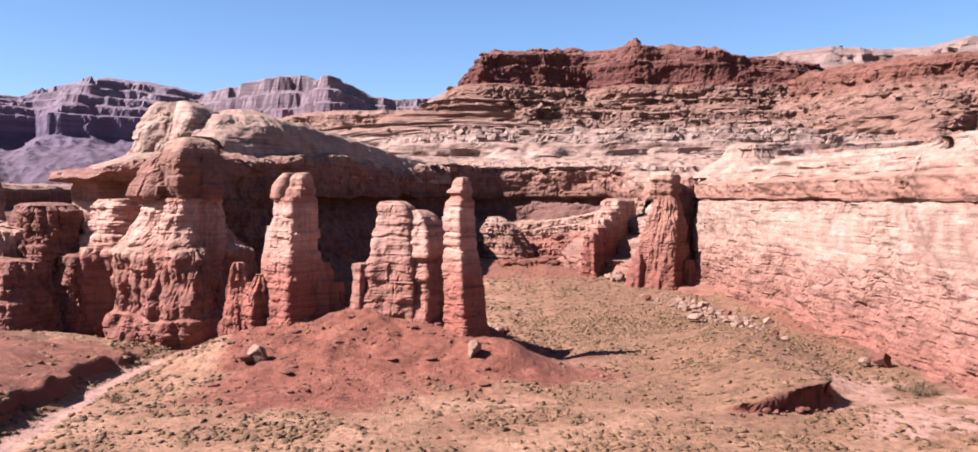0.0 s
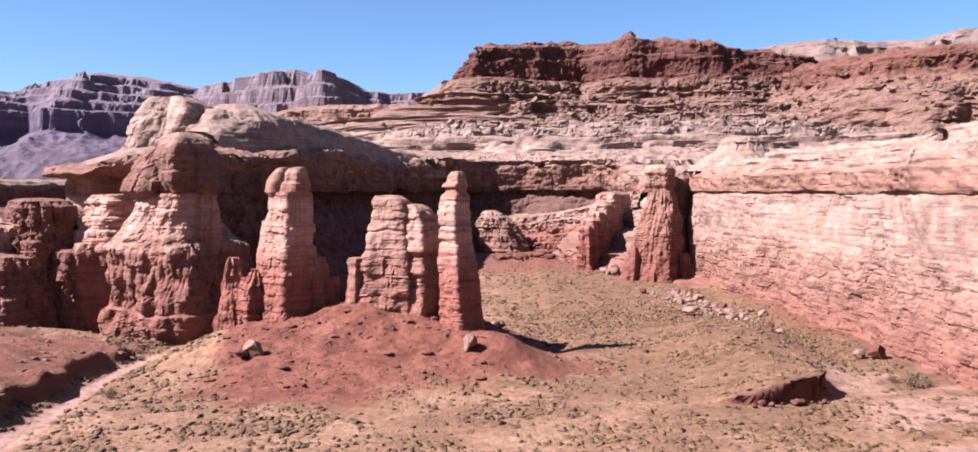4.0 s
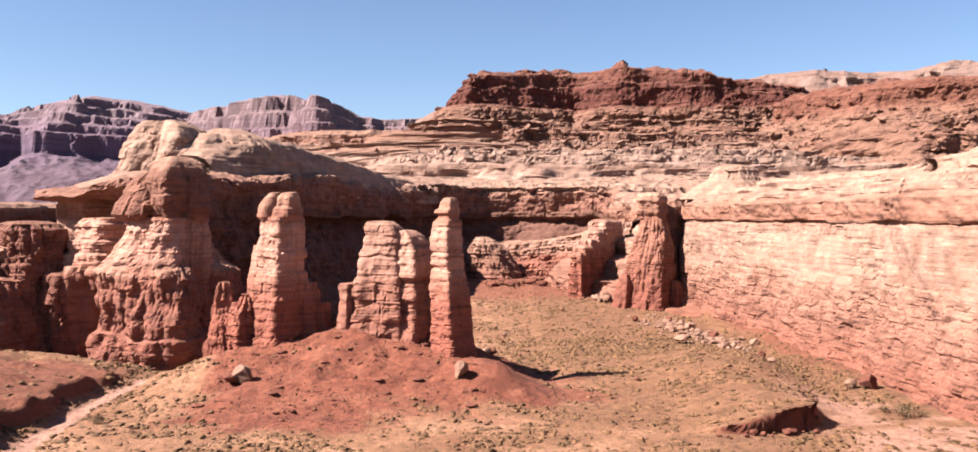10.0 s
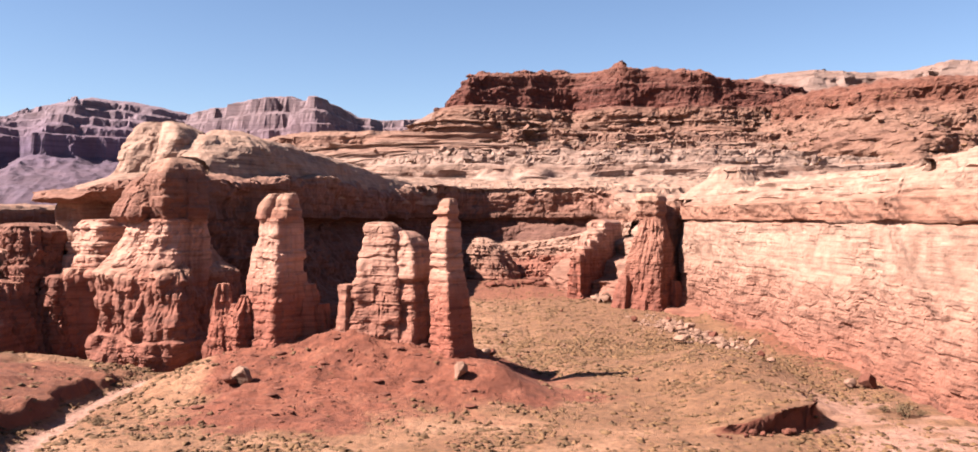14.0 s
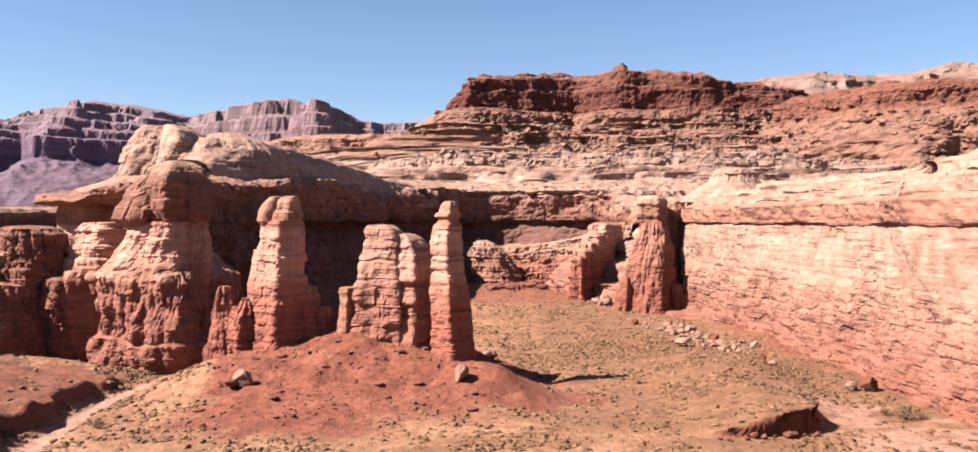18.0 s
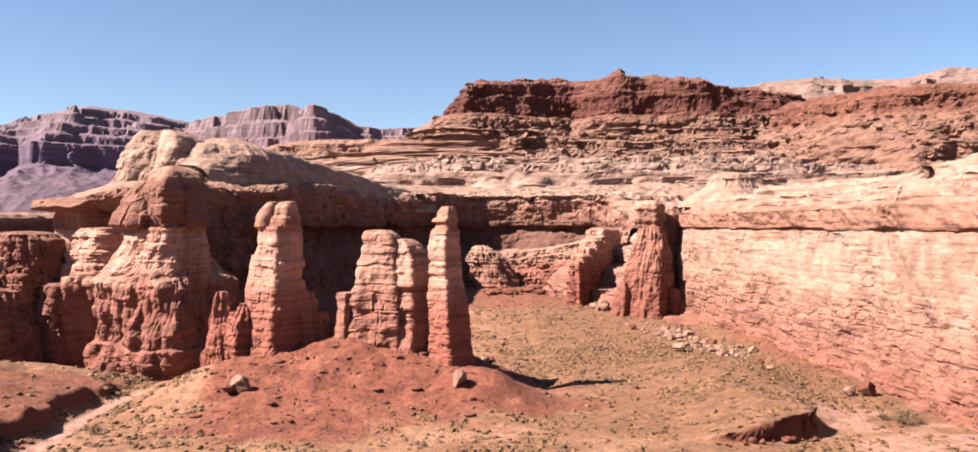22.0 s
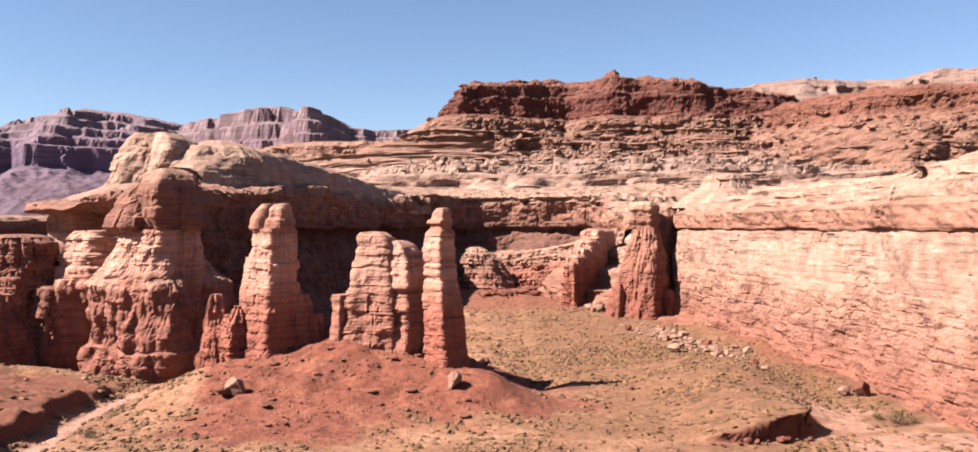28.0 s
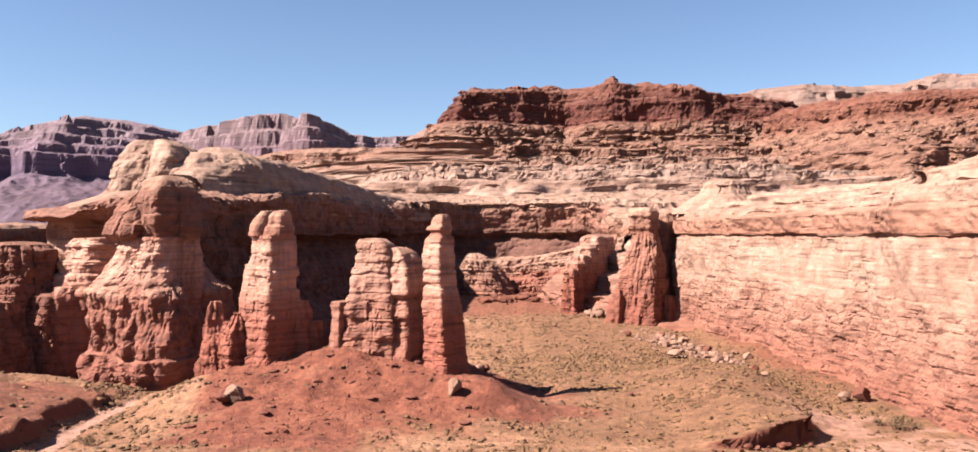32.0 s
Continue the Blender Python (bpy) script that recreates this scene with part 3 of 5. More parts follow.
relief = base * (0.48 * courses(S, z, 3, 2.3) + 0.3 * courses(S, z, 5, 0.95) + 0.3 * (blocks(S, z, 8, 1.0, 0.8, 0.6)))
relief = relief + face * (0.18 * courses(S, z, 7, 3.6) + worn * (0.38 * courses(S, z, 9, 1.7) + 0.16 * courses(S, z, 11, 0.8)))
relief = relief + head * (0.35 * courses(S, z, 13, 3.2) * worn + 0.8 * fbm(S / 8, z / 3.5 + S / 14, 27.5, 3) + 0.35 * np.abs(fbm(S / 3, z / 2, 28.5, 3)))
relief = relief * flat_top + 0.10 * fbm(P[..., 0] / 1.3, P[..., 1] / 1.3, z / 1.0, 3) + (1 - flat_top) * 0.6 * fbm(P[..., 0] / 7, P[..., 1] / 7, z / 3, 4)
P = P + grid_normals(P) * relief[..., None]
# a leaning crack and two block# a leaning crack and two block scars in the upper cliff
n = grid_normals(P)
crack = np.abs((P[..., 1] - 132.5) + 0.55 * (P[..., 2] - 30)) + 0.25 * fbm(P[..., 1] / 2, P[..., 2] / 2, 4.4, 2)
cut = 1.5 * (1 - step(0.2, 0.65, crack)) * step(25, 25.6, P[..., 2]) * (1 - step(34, 35, P[..., 2]))
scar = step(0, 0.5, 2.6 - np.abs(P[..., 1] - 137.5)) * step(0, 0.4, 1.1 - np.abs(P[..., 2] - 27.2 - 0.25 * (P[..., 1] - 137.5)))
scar = np.maximum(scar, step(0, 0.5, 1.8 - np.abs(P[..., 1] - 131.5)) * step(0, 0.4, 0.9 - np.abs(P[..., 2] - 33.2)))
P = P - n * (cut + 1.6 * scar)[..., None]
cut_bands("cliff", P, (15.5, 24.4, 29.2), ("red_base_beds", "pink_face", "overhanging_ledge", "slickrock_top"), rock_cliff, cliff_right)

# ---- amphitheatre: rim band over a talus slope, and the bench behind it ----
amphi = thing("cliff_amphitheatre", "curved shaded cliff rim over talus slope darkened as shade", "cliff", kind="structure")
RIM = [(-94, 202), (-96, 190), (-93.5, 179.5), (-86, 173.5), (-78, 171.5), (-69, 165), (-61, 161.5), (-54.5, 164), (-51.5, 172), (-50, 185), (-44, 203), (-39, 240), (-32, 282), (-21, 313), (-8, 327), (8, 329), (22, 323), (36, 314), (47, 305), (52, 297), (52, 285), (58, 262), (75, 240), (95, 235)]
pl = [(-3, -1), (-3, 8), (-3, 16), (-4, 20.5), (-9, 22), (-10.5, 24.5), (-8, 27.0), (1.2, 28.4), (0.6, 29.6), (-3, 30.2), (-8, 31.2), (-14, 32.4), (-20, 32.8)]
pp = [(-3, -1), (-3, 8), (-3, 16), (-2, 22), (-1.2, 24.0), (-0.8, 24.8), (0.2, 28.5), (0.3, 32), (-0.8, 33), (-4, 33.6), (-7, 34), (-9, 34), (-11, 33)]
pm = [(12, -1), (6, 8), (0, 16), (-5, 22), (-6, 23.8), (-4, 24.4), (0.2, 25.2), (0.3, 33.4), (-0.6, 34.6), (-2, 35.0), (-10, 36), (-30, 37), (-36, 36)]
pa = [(14, -1), (9, 8), (3.5, 16), (-1.4, 22), (-2.2, 23.8), (-2.0, 24.4), (0.2, 25.2), (0.3, 34.2), (-0.4, 34.6), (-0.3, 35.8), (0.4, 36.3), (-20, 38.4), (-100, 44.5)]
pb = [(44, -1), (40, 3), (36, 3.4), (35.4, 7.6), (27, 8.4), (26.4, 13), (18, 13.8), (17.4, 18.6), (9.4, 19.6), (9, 25), (0, 27.5), (-60, 38), (-150, 42)]
P, S = loft(RIM, 0.45, [(0, pl), (0.0989, pl), (0.1404, pp), (0.2336, pp), (0.275, pm), (0.49, pm), (0.56, pa), (0.73, pa), (0.83, pb), (1, pb)], lambda z: 0.4 if z < 33.5 else 1.2, 3.0, 11, 16, 9, 0.6)
P = carve(P, S, 5, np.where(np.arange(P.shape[1]) < 0.76 * P.shape[1], 0.75, 0.45)[None], 0.25, 0.0, 15, 1.6, 0.6)
alcove = step(34.0, 34.6, P[..., 2]) * step(36.3, 35.9, P[..., 2]) * step(0.05, 0.3, fbm(S / 7, 0.5, 91.5, 2)) * (S > 0.5 * S.max())
P = P - grid_normals(P) * (2.0 * alcove)[..., None]
turn_at = int(0.76 * P.shape[1])
low = P[P[..., 2].mean(1) < 33.6]
zl = low[..., 2].mean(1)
grid_mesh("talus_slope", low[:int(np.argmax(zl >= 24.3)) + 1, :turn_at + 1], shade_talus, amphi, "rubble slope with its shade put into the colour")
grid_mesh("rim_band", low[int(np.argmax(zl >= 24.3)):, :turn_at + 1], rock_rim, amphi)
grid_mesh("layered_terraces", low[:, turn_at:], rock_near, amphi, "sunlit pale pink layered terraces")
first = int(np.argmax(P[..., 2].mean(1) >= 33.6)) - 1
Q = P[first:].copy()
level = Q[..., 2] + 1.3 * fbm(Q[..., 0] / 22, Q[..., 1] / 22, 33.5, 3)
Q[..., 2] += step(2, 9, np.arange(len(Q)))[:, None] * 1.1 * (step(0.7, 1.0, level / 1.3 % 1.0) - level / 1.3 % 1.0)
grid_mesh("slickrock_bench", Q, rock_near, amphi)

# sunlit terraces where the amphitheatre turns back towards the valley
terraces = thing("rock_terraces", "sunlit pale pink thin-bedded rock terraces over red rubble", "rock ledge", kind="structure")
STEPS = [(17, -1), (15, 3.4), (12.5, 3.8), (12, 7.4), (9.4, 7.9), (9, 11.4), (6.6, 11.9), (6.2, 15.4), (4, 15.9), (3.6, 19.4), (1.6, 19.9), (1.2, 23.6), (-2.4, 24.2), (-2.8, 28), (-8, 29), (-24, 33)]
P, S = loft([(-14, 303), (-2, 311), (11, 311), (23, 306), (33, 297), (41, 285), (45, 273)], 0.4,
            [(0, [(o * 0.7, max(-1, z * 0.46)) for o, z in STEPS]), (0.3, [(o, max(-1, z * 0.54)) for o, z in STEPS]), (0.6, [(o, max(-1, z * 0.68)) for o, z in STEPS]), (0.85, [(o, max(-1, z * 0.9)) for o, z in STEPS]), (1, STEPS)], 0.34, 2.2, 53, 9, 7, 0.4)
P = carve(P, S, 14, 0.75, 0.22, 0.0, 15, 0.8, 0.4)
zt = P[..., 2].mean(1)
split_at = int(np.argmax(zt >= 13.0))
grid_mesh("red_lower_ledges", P[:split_at + 1], rock_red, terraces)
grid_mesh("pale_upper_ledges", P[split_at:], rock_near, terraces)

# ---- mesa behind ----
mesa = thing("mesa", "stepped tan mesa slope under dark red caprock cliff", "mesa", kind="structure")
CAP = [(10, 900), (-22, 790), (-34, 730), (-30, 702), (-18, 692), (-2, 697), (30, 715), (58, 732), (75, 735), (86, 717), (104, 703), (135, 704), (165, 697), (198, 703), (228, 700), (256, 712), (276, 750), (300, 900)]


# many uneven ledges between the bench and the caprock
SLOPE, _off, _h = [(338, 30), (326, 36)], 326.0, 36.0
_lr = np.random.default_rng(5)
while _h < 107:
    riser = _lr.uniform(3.0, 9.0)
    run = (riser + _lr.uniform(0.5, 3.0)) * 3.7 * _lr.uniform(0.8, 1.2)
    _off, _h = max(_off - run, 14), _h + _lr.uniform(0.6, 2.4)
    SLOPE.append((_off, _h))
    _off, _h = _off - riser * 0.35, _h + riser
    SLOPE.append((_off, _h))


def mesa_profile(top):
    h = top - 115
    base = [p for p in SLOPE if p[0] < 140]
    return [(base[0][0] + 2, base[0][1] - 14)] + base + [(7, 113.5), (0, 115), (-1.5, 115 + 0.5 * h), (-4.5, 115 + 0.55 * h), (-6.5, 115 + 0.85 * h), (-10, 115 + 0.9 * h), (-17, top), (-26, top - 0.5)]


P, S = loft(CAP, 0.95, [(0, mesa_profile(124)), (0.24, mesa_profile(127)), (0.28, mesa_profile(136)), (0.34, mesa_profile(146)), (0.42, mesa_profile(151)), (0.48, mesa_profile(152)), (0.53, mesa_profile(152)), (0.57, mesa_profile(149)), (0.62, mesa_profile(144)), (0.7, mesa_profile(137)), (0.78, mesa_profile(133)), (1, mesa_profile(122))],
            lambda z: 0.9, 7.0, 17, 20, 13, 1.2, 14)
P = carve(P, S, 9, lambda z: np.where(z > 113, 0.9, 3.2), 0.5, 0.0, 15, 3.8, 0.8, 0.35, 2.6)
P = P + grid_normals(P) * (step(114.5, 117, P[..., 2]) * (5.0 * np.minimum(np.abs(fbm(S / 26, P[..., 2] / 120, 9.5, 2)), 0.5) - 1.5 + 1.7 * courses(S, P[..., 2], 9, 10.0) + 1.1 * courses(S, P[..., 2], 19, 3.8) + 0.5 * flutes(S / 3.5, P[..., 2] / 3.5, 9)))[..., None]
upper_rows = P[:, :, :]
LOWER = [(o - 238, z) for o, z in SLOPE if o > 96]
LOWER.append((LOWER[-1][0] - 26, LOWER[-1][1] + 3))
P2, S2 = loft([(-150, 680), (-122, 580), (-95, 520), (-50, 480), (50, 464), (160, 468), (260, 486), (345, 540)], 0.85, [(0, LOWER), (1, LOWER)], lambda z: 0.85, 8.0, 19, 22, 14, 1.6, 14)
P2 = carve(P2, S2, 10, lambda z: 0.4 + 2.2 * step(50, 62, z), 0.3, 0.0, 15, 3.6, 0.7, 0.3, 2.6)
slope_rows = np.concatenate([P2.reshape(1, -1, 3), upper_rows.reshape(1, -1, 3)], 1)
grid_mesh("lower_slope", P2, rock_mesa, mesa)
cut_bands("mesa", P, (113.6,), ("stepped_slope", "caprock"), rock_mesa, mesa, {"caprock": "dark red caprock cliff"})
side_mesa = thing("mesa_shoulder", "reddish layered shoulder of the mesa with ragged rim", "mesa", kind="structure")
P, S = loft([(205, 640), (240, 560), (290, 530), (340, 505), (420, 490), (520, 480), (640, 470)], 1.4,
            [(0, [(150, 30), (90, 42), (80, 52), (50, 60), (44, 72), (15, 80), (10, 90), (0, 98), (-1, 107), (-6, 112), (-30, 115), (-160, 121)]),
             (1, [(150, 30), (90, 44), (80, 54), (50, 62), (44, 74), (15, 82), (10, 92), (0, 101), (-1, 110), (-6, 115), (-30, 118), (-160, 124)])], lambda z: 1.0, 5.5, 23, 15, 8, 1.6, 12)
P = carve(P, S, 12, 1.3, 0.7, 0.0, 15, 3.2, 1.8, 0.5, 2.6)
shoulder_rows = P[:, :, :]
cut_bands("shoulder", P, (97,), ("stepped_slope", "ragged_rim"), rock_shoulder, side_mesa)

# ---- far ridge, the canyon walls up the valley ----
def far_mesa(name, label, path, profile, spacing, amp, material, seed, wobble):
    top = thing(name, label, "mesa", kind="structure")
    P, S = loft(path, spacing, [(0, profile), (1, profile)], lambda z: spacing * 0.6, wobble, seed, 14 * spacing, 40 * spacing, 0.25 * spacing)
    P = carve(P, S / 3, seed, amp, 0.3 * spacing, 0.0, 15, 0.5 * spacing, 0.3 * spacing, 0.4, 2 * spacing)
    grid_mesh("rock_mass", P, material, top)


far_mesa("far_ridge", "distant pale pink rocky ridge", [(350, 2400), (480, 1900), (620, 1750), (760, 1700), (900, 1600), (1150, 1500), (1500, 1500)],
         [(500, 40), (200, 180), (100, 240), (60, 262), (0, 286), (-30, 308), (-90, 328), (-200, 344), (-500, 346)], 7, 26, rock_pink, 41, 60)

# ---- towers ----
def spire(P0, levels, seed, amp=0.3, flute=0.0, flute_top=17.0, spacing=0.22, power=9.0, turn=-0.75, rough=0.10, size=1.0, lobes=0.10, upright=0.4, cheek=0.55, joints=0.0, beds=0.0, cracks=()):
    """Rings of a rock tower: levels of (height, cx, cy, rx, ry) from the foot up."""
    lv = np.array(levels, float)
    z = np.arange(lv[0, 0], lv[-1, 0], spacing)
    c = [np.interp(z, lv[:, 0], lv[:, k]) for k in (1, 2, 3, 4)]
    cols = int(max(28, 2 * math.pi * max(lv[:, 3].max(), lv[:, 4].max()) / spacing / 1.15))
    a = np.linspace(0, 2 * math.pi, cols, endpoint=False)
    ca, sa = np.cos(a), np.sin(a)
    rad = (np.abs(ca) ** power + np.abs(sa) ** power) ** (-1 / power)
    X, Y = c[2][:, None] * ca * rad, c[3][:, None] * sa * rad
    ct, sn = math.cos(turn), math.sin(turn)
    X, Y = X * ct - Y * sn, X * sn + Y * ct
    Z = np.broadcast_to(z[:, None], X.shape)
    S = np.broadcast_to(a, X.shape) * max(lv[:, 3].max(), 1.5)
    n = np.stack([X, Y, 0 * X], 2)
    n /= np.maximum(np.linalg.norm(n, axis=2, keepdims=True), 1e-6)
    P = np.stack([X + c[0][:, None] + P0[0], Y + c[1][:, None] + P0[1], Z], 2)
    lim = np.minimum(c[2], c[3])[:, None]
    wide = cheek * np.minimum(1, lim / 3) * fbm(P[..., 0] / 3.5, P[..., 1] / 3.5, Z / 4.5 + seed, 3)
    slope = np.abs(np.gradient(np.minimum(c[2], c[3]), z))[:, None]
    d = wide + amp * np.minimum(1, lim / 2.2) * blocks(S, Z, seed, size, 1.0, upright) * (1 - 0.85 * step(0.5, 1.4, slope))
    d = d + lobes * lim * fbm(1.6 * ca[None], 1.6 * sa[None], Z * 0.09 + seed, 3)
    if flute:
        d = d + flute * flutes(S, Z, seed) * step(flute_top + 2, flute_top - 3, Z)
    d = d + rough * fbm(P[..., 0] / 0.9, P[..., 1] / 0.9, Z / 0.9, 3)
    if joints:
        d = d + joints * (0.7 * courses(S * 2.4, Z, seed + 21, 3.2) + 0.3 * courses(S * 1.6, Z, seed + 25, 1.1)) * step(flute_top + 3, flute_top - 1, Z)
    for level in cracks:
        d = d - 0.26 * step(-0.5, 0.3, fbm(S / 3, 0.5, seed + 2 * level, 2)) * np.exp(-((Z + 0.5 * fbm(S / 4, 0.5, seed + level, 2) - level) / 0.16) ** 2)
    if beds:
        i = np.floor((Z + 0.25 * fbm(S / 5, Z / 3, seed + 2.5, 2)) / 0.62).astype(int)
        d = d + beds * np.minimum(1, lim / 1.5) * (hsh(i, seed * 3 + 1) - 0.5 + 0.5 * (hsh(i, np.floor(S / 2.2 + hsh(i, 9) * 5).astype(int)) - 0.5))
    d = np.maximum(d, -0.55 * lim)
    P = P + n * d[..., None]
    top = P[-1].mean(0)
    dome = [P[-1] * (1 - f) + top * f + np.array([0, 0, h * min(1.0, float(lim[-1, 0]))]) for f, h in ((0.2, 0.05), (0.5, 0.11), (0.85, 0.15), (0.99, 0.16))]
    return np.concatenate([P, np.array(dome)], 0)


def tower(name, label, group, place, spires, material=None):
    """spires: (part name, [(height, centre x, centre y, half width, half depth)], options, heights at which it splits, part names)."""
    top = thing(name, label, "rock tower", group=group)
    for nm, levels, opt in spires:
        split = opt.pop("split", None)
        P = spire(place, levels, **opt)
        if split:
            z = P[..., 2].mean(1)
            cuts = [0] + [int(np.argmax(z >= s[0])) for s in split] + [len(z) - 1]
            for k, part_name in enumerate([nm] + [s[1] for s in split]):
                grid_mesh(part_name, P[cuts[k]:cuts[k + 1] + 1], material or rock_tower, top, closed=True)
        else:
            grid_mesh(nm, P, material or rock_tower, top, closed=True)
    return top


# slender tower with a knob on top
grid_mesh("pale_mound", spire((-2.5, 301), [(-1, 2, 3, 14, 9), (6, 2, 2, 11, 8), (10, 1.6, 1, 8.4, 7), (13.4, 1.0, 0.5, 6.4, 6), (16.0, 0.4, 0, 4.4, 4.6), (17.6, 0, 0, 2.8, 3), (18.4, -0.4, 0, 1.4, 1.6)], seed=57, amp=0.7, spacing=0.3, power=2.6, lobes=0.25, beds=0.5, upright=0.2), rock_near, terraces, closed=True)
tower("rock_tower", "slender tapering banded sandstone tower with a balanced knob", "rock towers", (-6.4, 127), [
    ("shaft", [(2.5, 1.1, 0.0, 2.75, 2.9), (6.4, 0.95, 0.0, 2.45, 2.6), (11.4, 0.6, 0.0, 2.2, 2.35), (13.0, 0.55, 0.0, 2.2, 2.3), (17.4, 0.3, 0.0, 1.95, 2.1), (17.7, 0.3, 0.0, 1.8, 1.95), (18.2, 0.2, 0.0, 1.95, 2.1), (21.4, 0.1, 0.0, 1.85, 1.95), (23.6, 0.1, 0.0, 1.6, 1.7), (24.4, 0.2, 0.0, 1.5, 1.5), (24.8, 0.3, 0.0, 1.15, 1.2), (25.3, 0.35, 0.0, 1.05, 1.1), (25.6, 0.1, 0.0, 1.35, 1.3), (26.0, 0.2, 0.0, 1.3, 1.3), (26.3, 0.45, 0.0, 1.05, 1.05), (27.3, 0.45, 0.0, 0.9, 0.95), (28.0, 0.45, 0.0, 0.55, 0.6)],
     {"seed": 2, "turn": -0.76, "amp": 0.19, "cracks": (23.4, 19.8, 17.5, 15.2, 8.0), "flute": 0.12, "flute_top": 12, "lobes": 0.05, "cheek": 0.3, "joints": 0.45, "beds": 0.12, "split": [(11.8, "banded_shaft"), (25.1, "knob")]}),
])
# broad twin tower
tower("rock_tower", "broad blocky twin-topped sandstone tower with stepped base", "rock towers", (-15.9, 131), [
    ("body", [(3.6, -0.7, 0.5, 4.4, 3.9), (7.0, -0.6, 0.5, 4.2, 3.6), (14.6, -0.4, 0.5, 3.8, 3.3), (16.4, -0.2, 0.5, 3.4, 3.1), (18.0, -0.2, 0.5, 3.2, 3.1), (21.2, -0.1, 0.5, 2.8, 2.8), (22.8, -0.2, 0.5, 2.6, 2.6), (23.8, -0.4, 0.5, 2.3, 2.3), (24.3, -0.6, 0.5, 1.6, 1.8)],
     {"seed": 4, "turn": -0.22, "amp": 0.23, "cracks": (22.2, 19.2, 16.4, 14.8, 12.6, 9.4), "flute": 0.16, "flute_top": 14, "lobes": 0.06, "cheek": 0.4, "joints": 0.7, "beds": 0.17, "split": [(14.5, "upper_block")]}),
    ("second_top", [(3.6, 3.9, -0.3, 2.9, 3.3), (8.9, 3.9, -0.2, 2.7, 3.1), (14.4, 3.8, 0.0, 2.4, 2.7), (15.5, 3.8, 0.0, 2.3, 2.5), (16.2, 3.9, -0.1, 2.8, 3.1), (18.0, 3.9, -0.1, 2.9, 3.1), (20.6, 3.6, 0.0, 2.6, 2.8), (22.2, 3.2, 0.0, 2.0, 2.2), (23.0, 2.8, 0.0, 1.2, 1.5)],
     {"seed": 6, "turn": -0.5, "amp": 0.23, "cracks": (19.8, 15.4, 12.2), "flute": 0.18, "flute_top": 13, "lobes": 0.08, "cheek": 0.4, "joints": 0.7, "beds": 0.17, "split": [(15.2, "overhanging_block")]}),
    ("side_pillar", [(3.6, -5.4, -0.6, 1.3, 1.6), (10.8, -5.3, -0.6, 1.05, 1.3), (14.0, -5.2, -0.6, 0.95, 1.2), (14.4, -5.2, -0.6, 1.15, 1.3), (15.2, -5.1, -0.6, 0.9, 1.1)], {"seed": 8, "amp": 0.25, "flute": 0.2}),
], rock_pale)
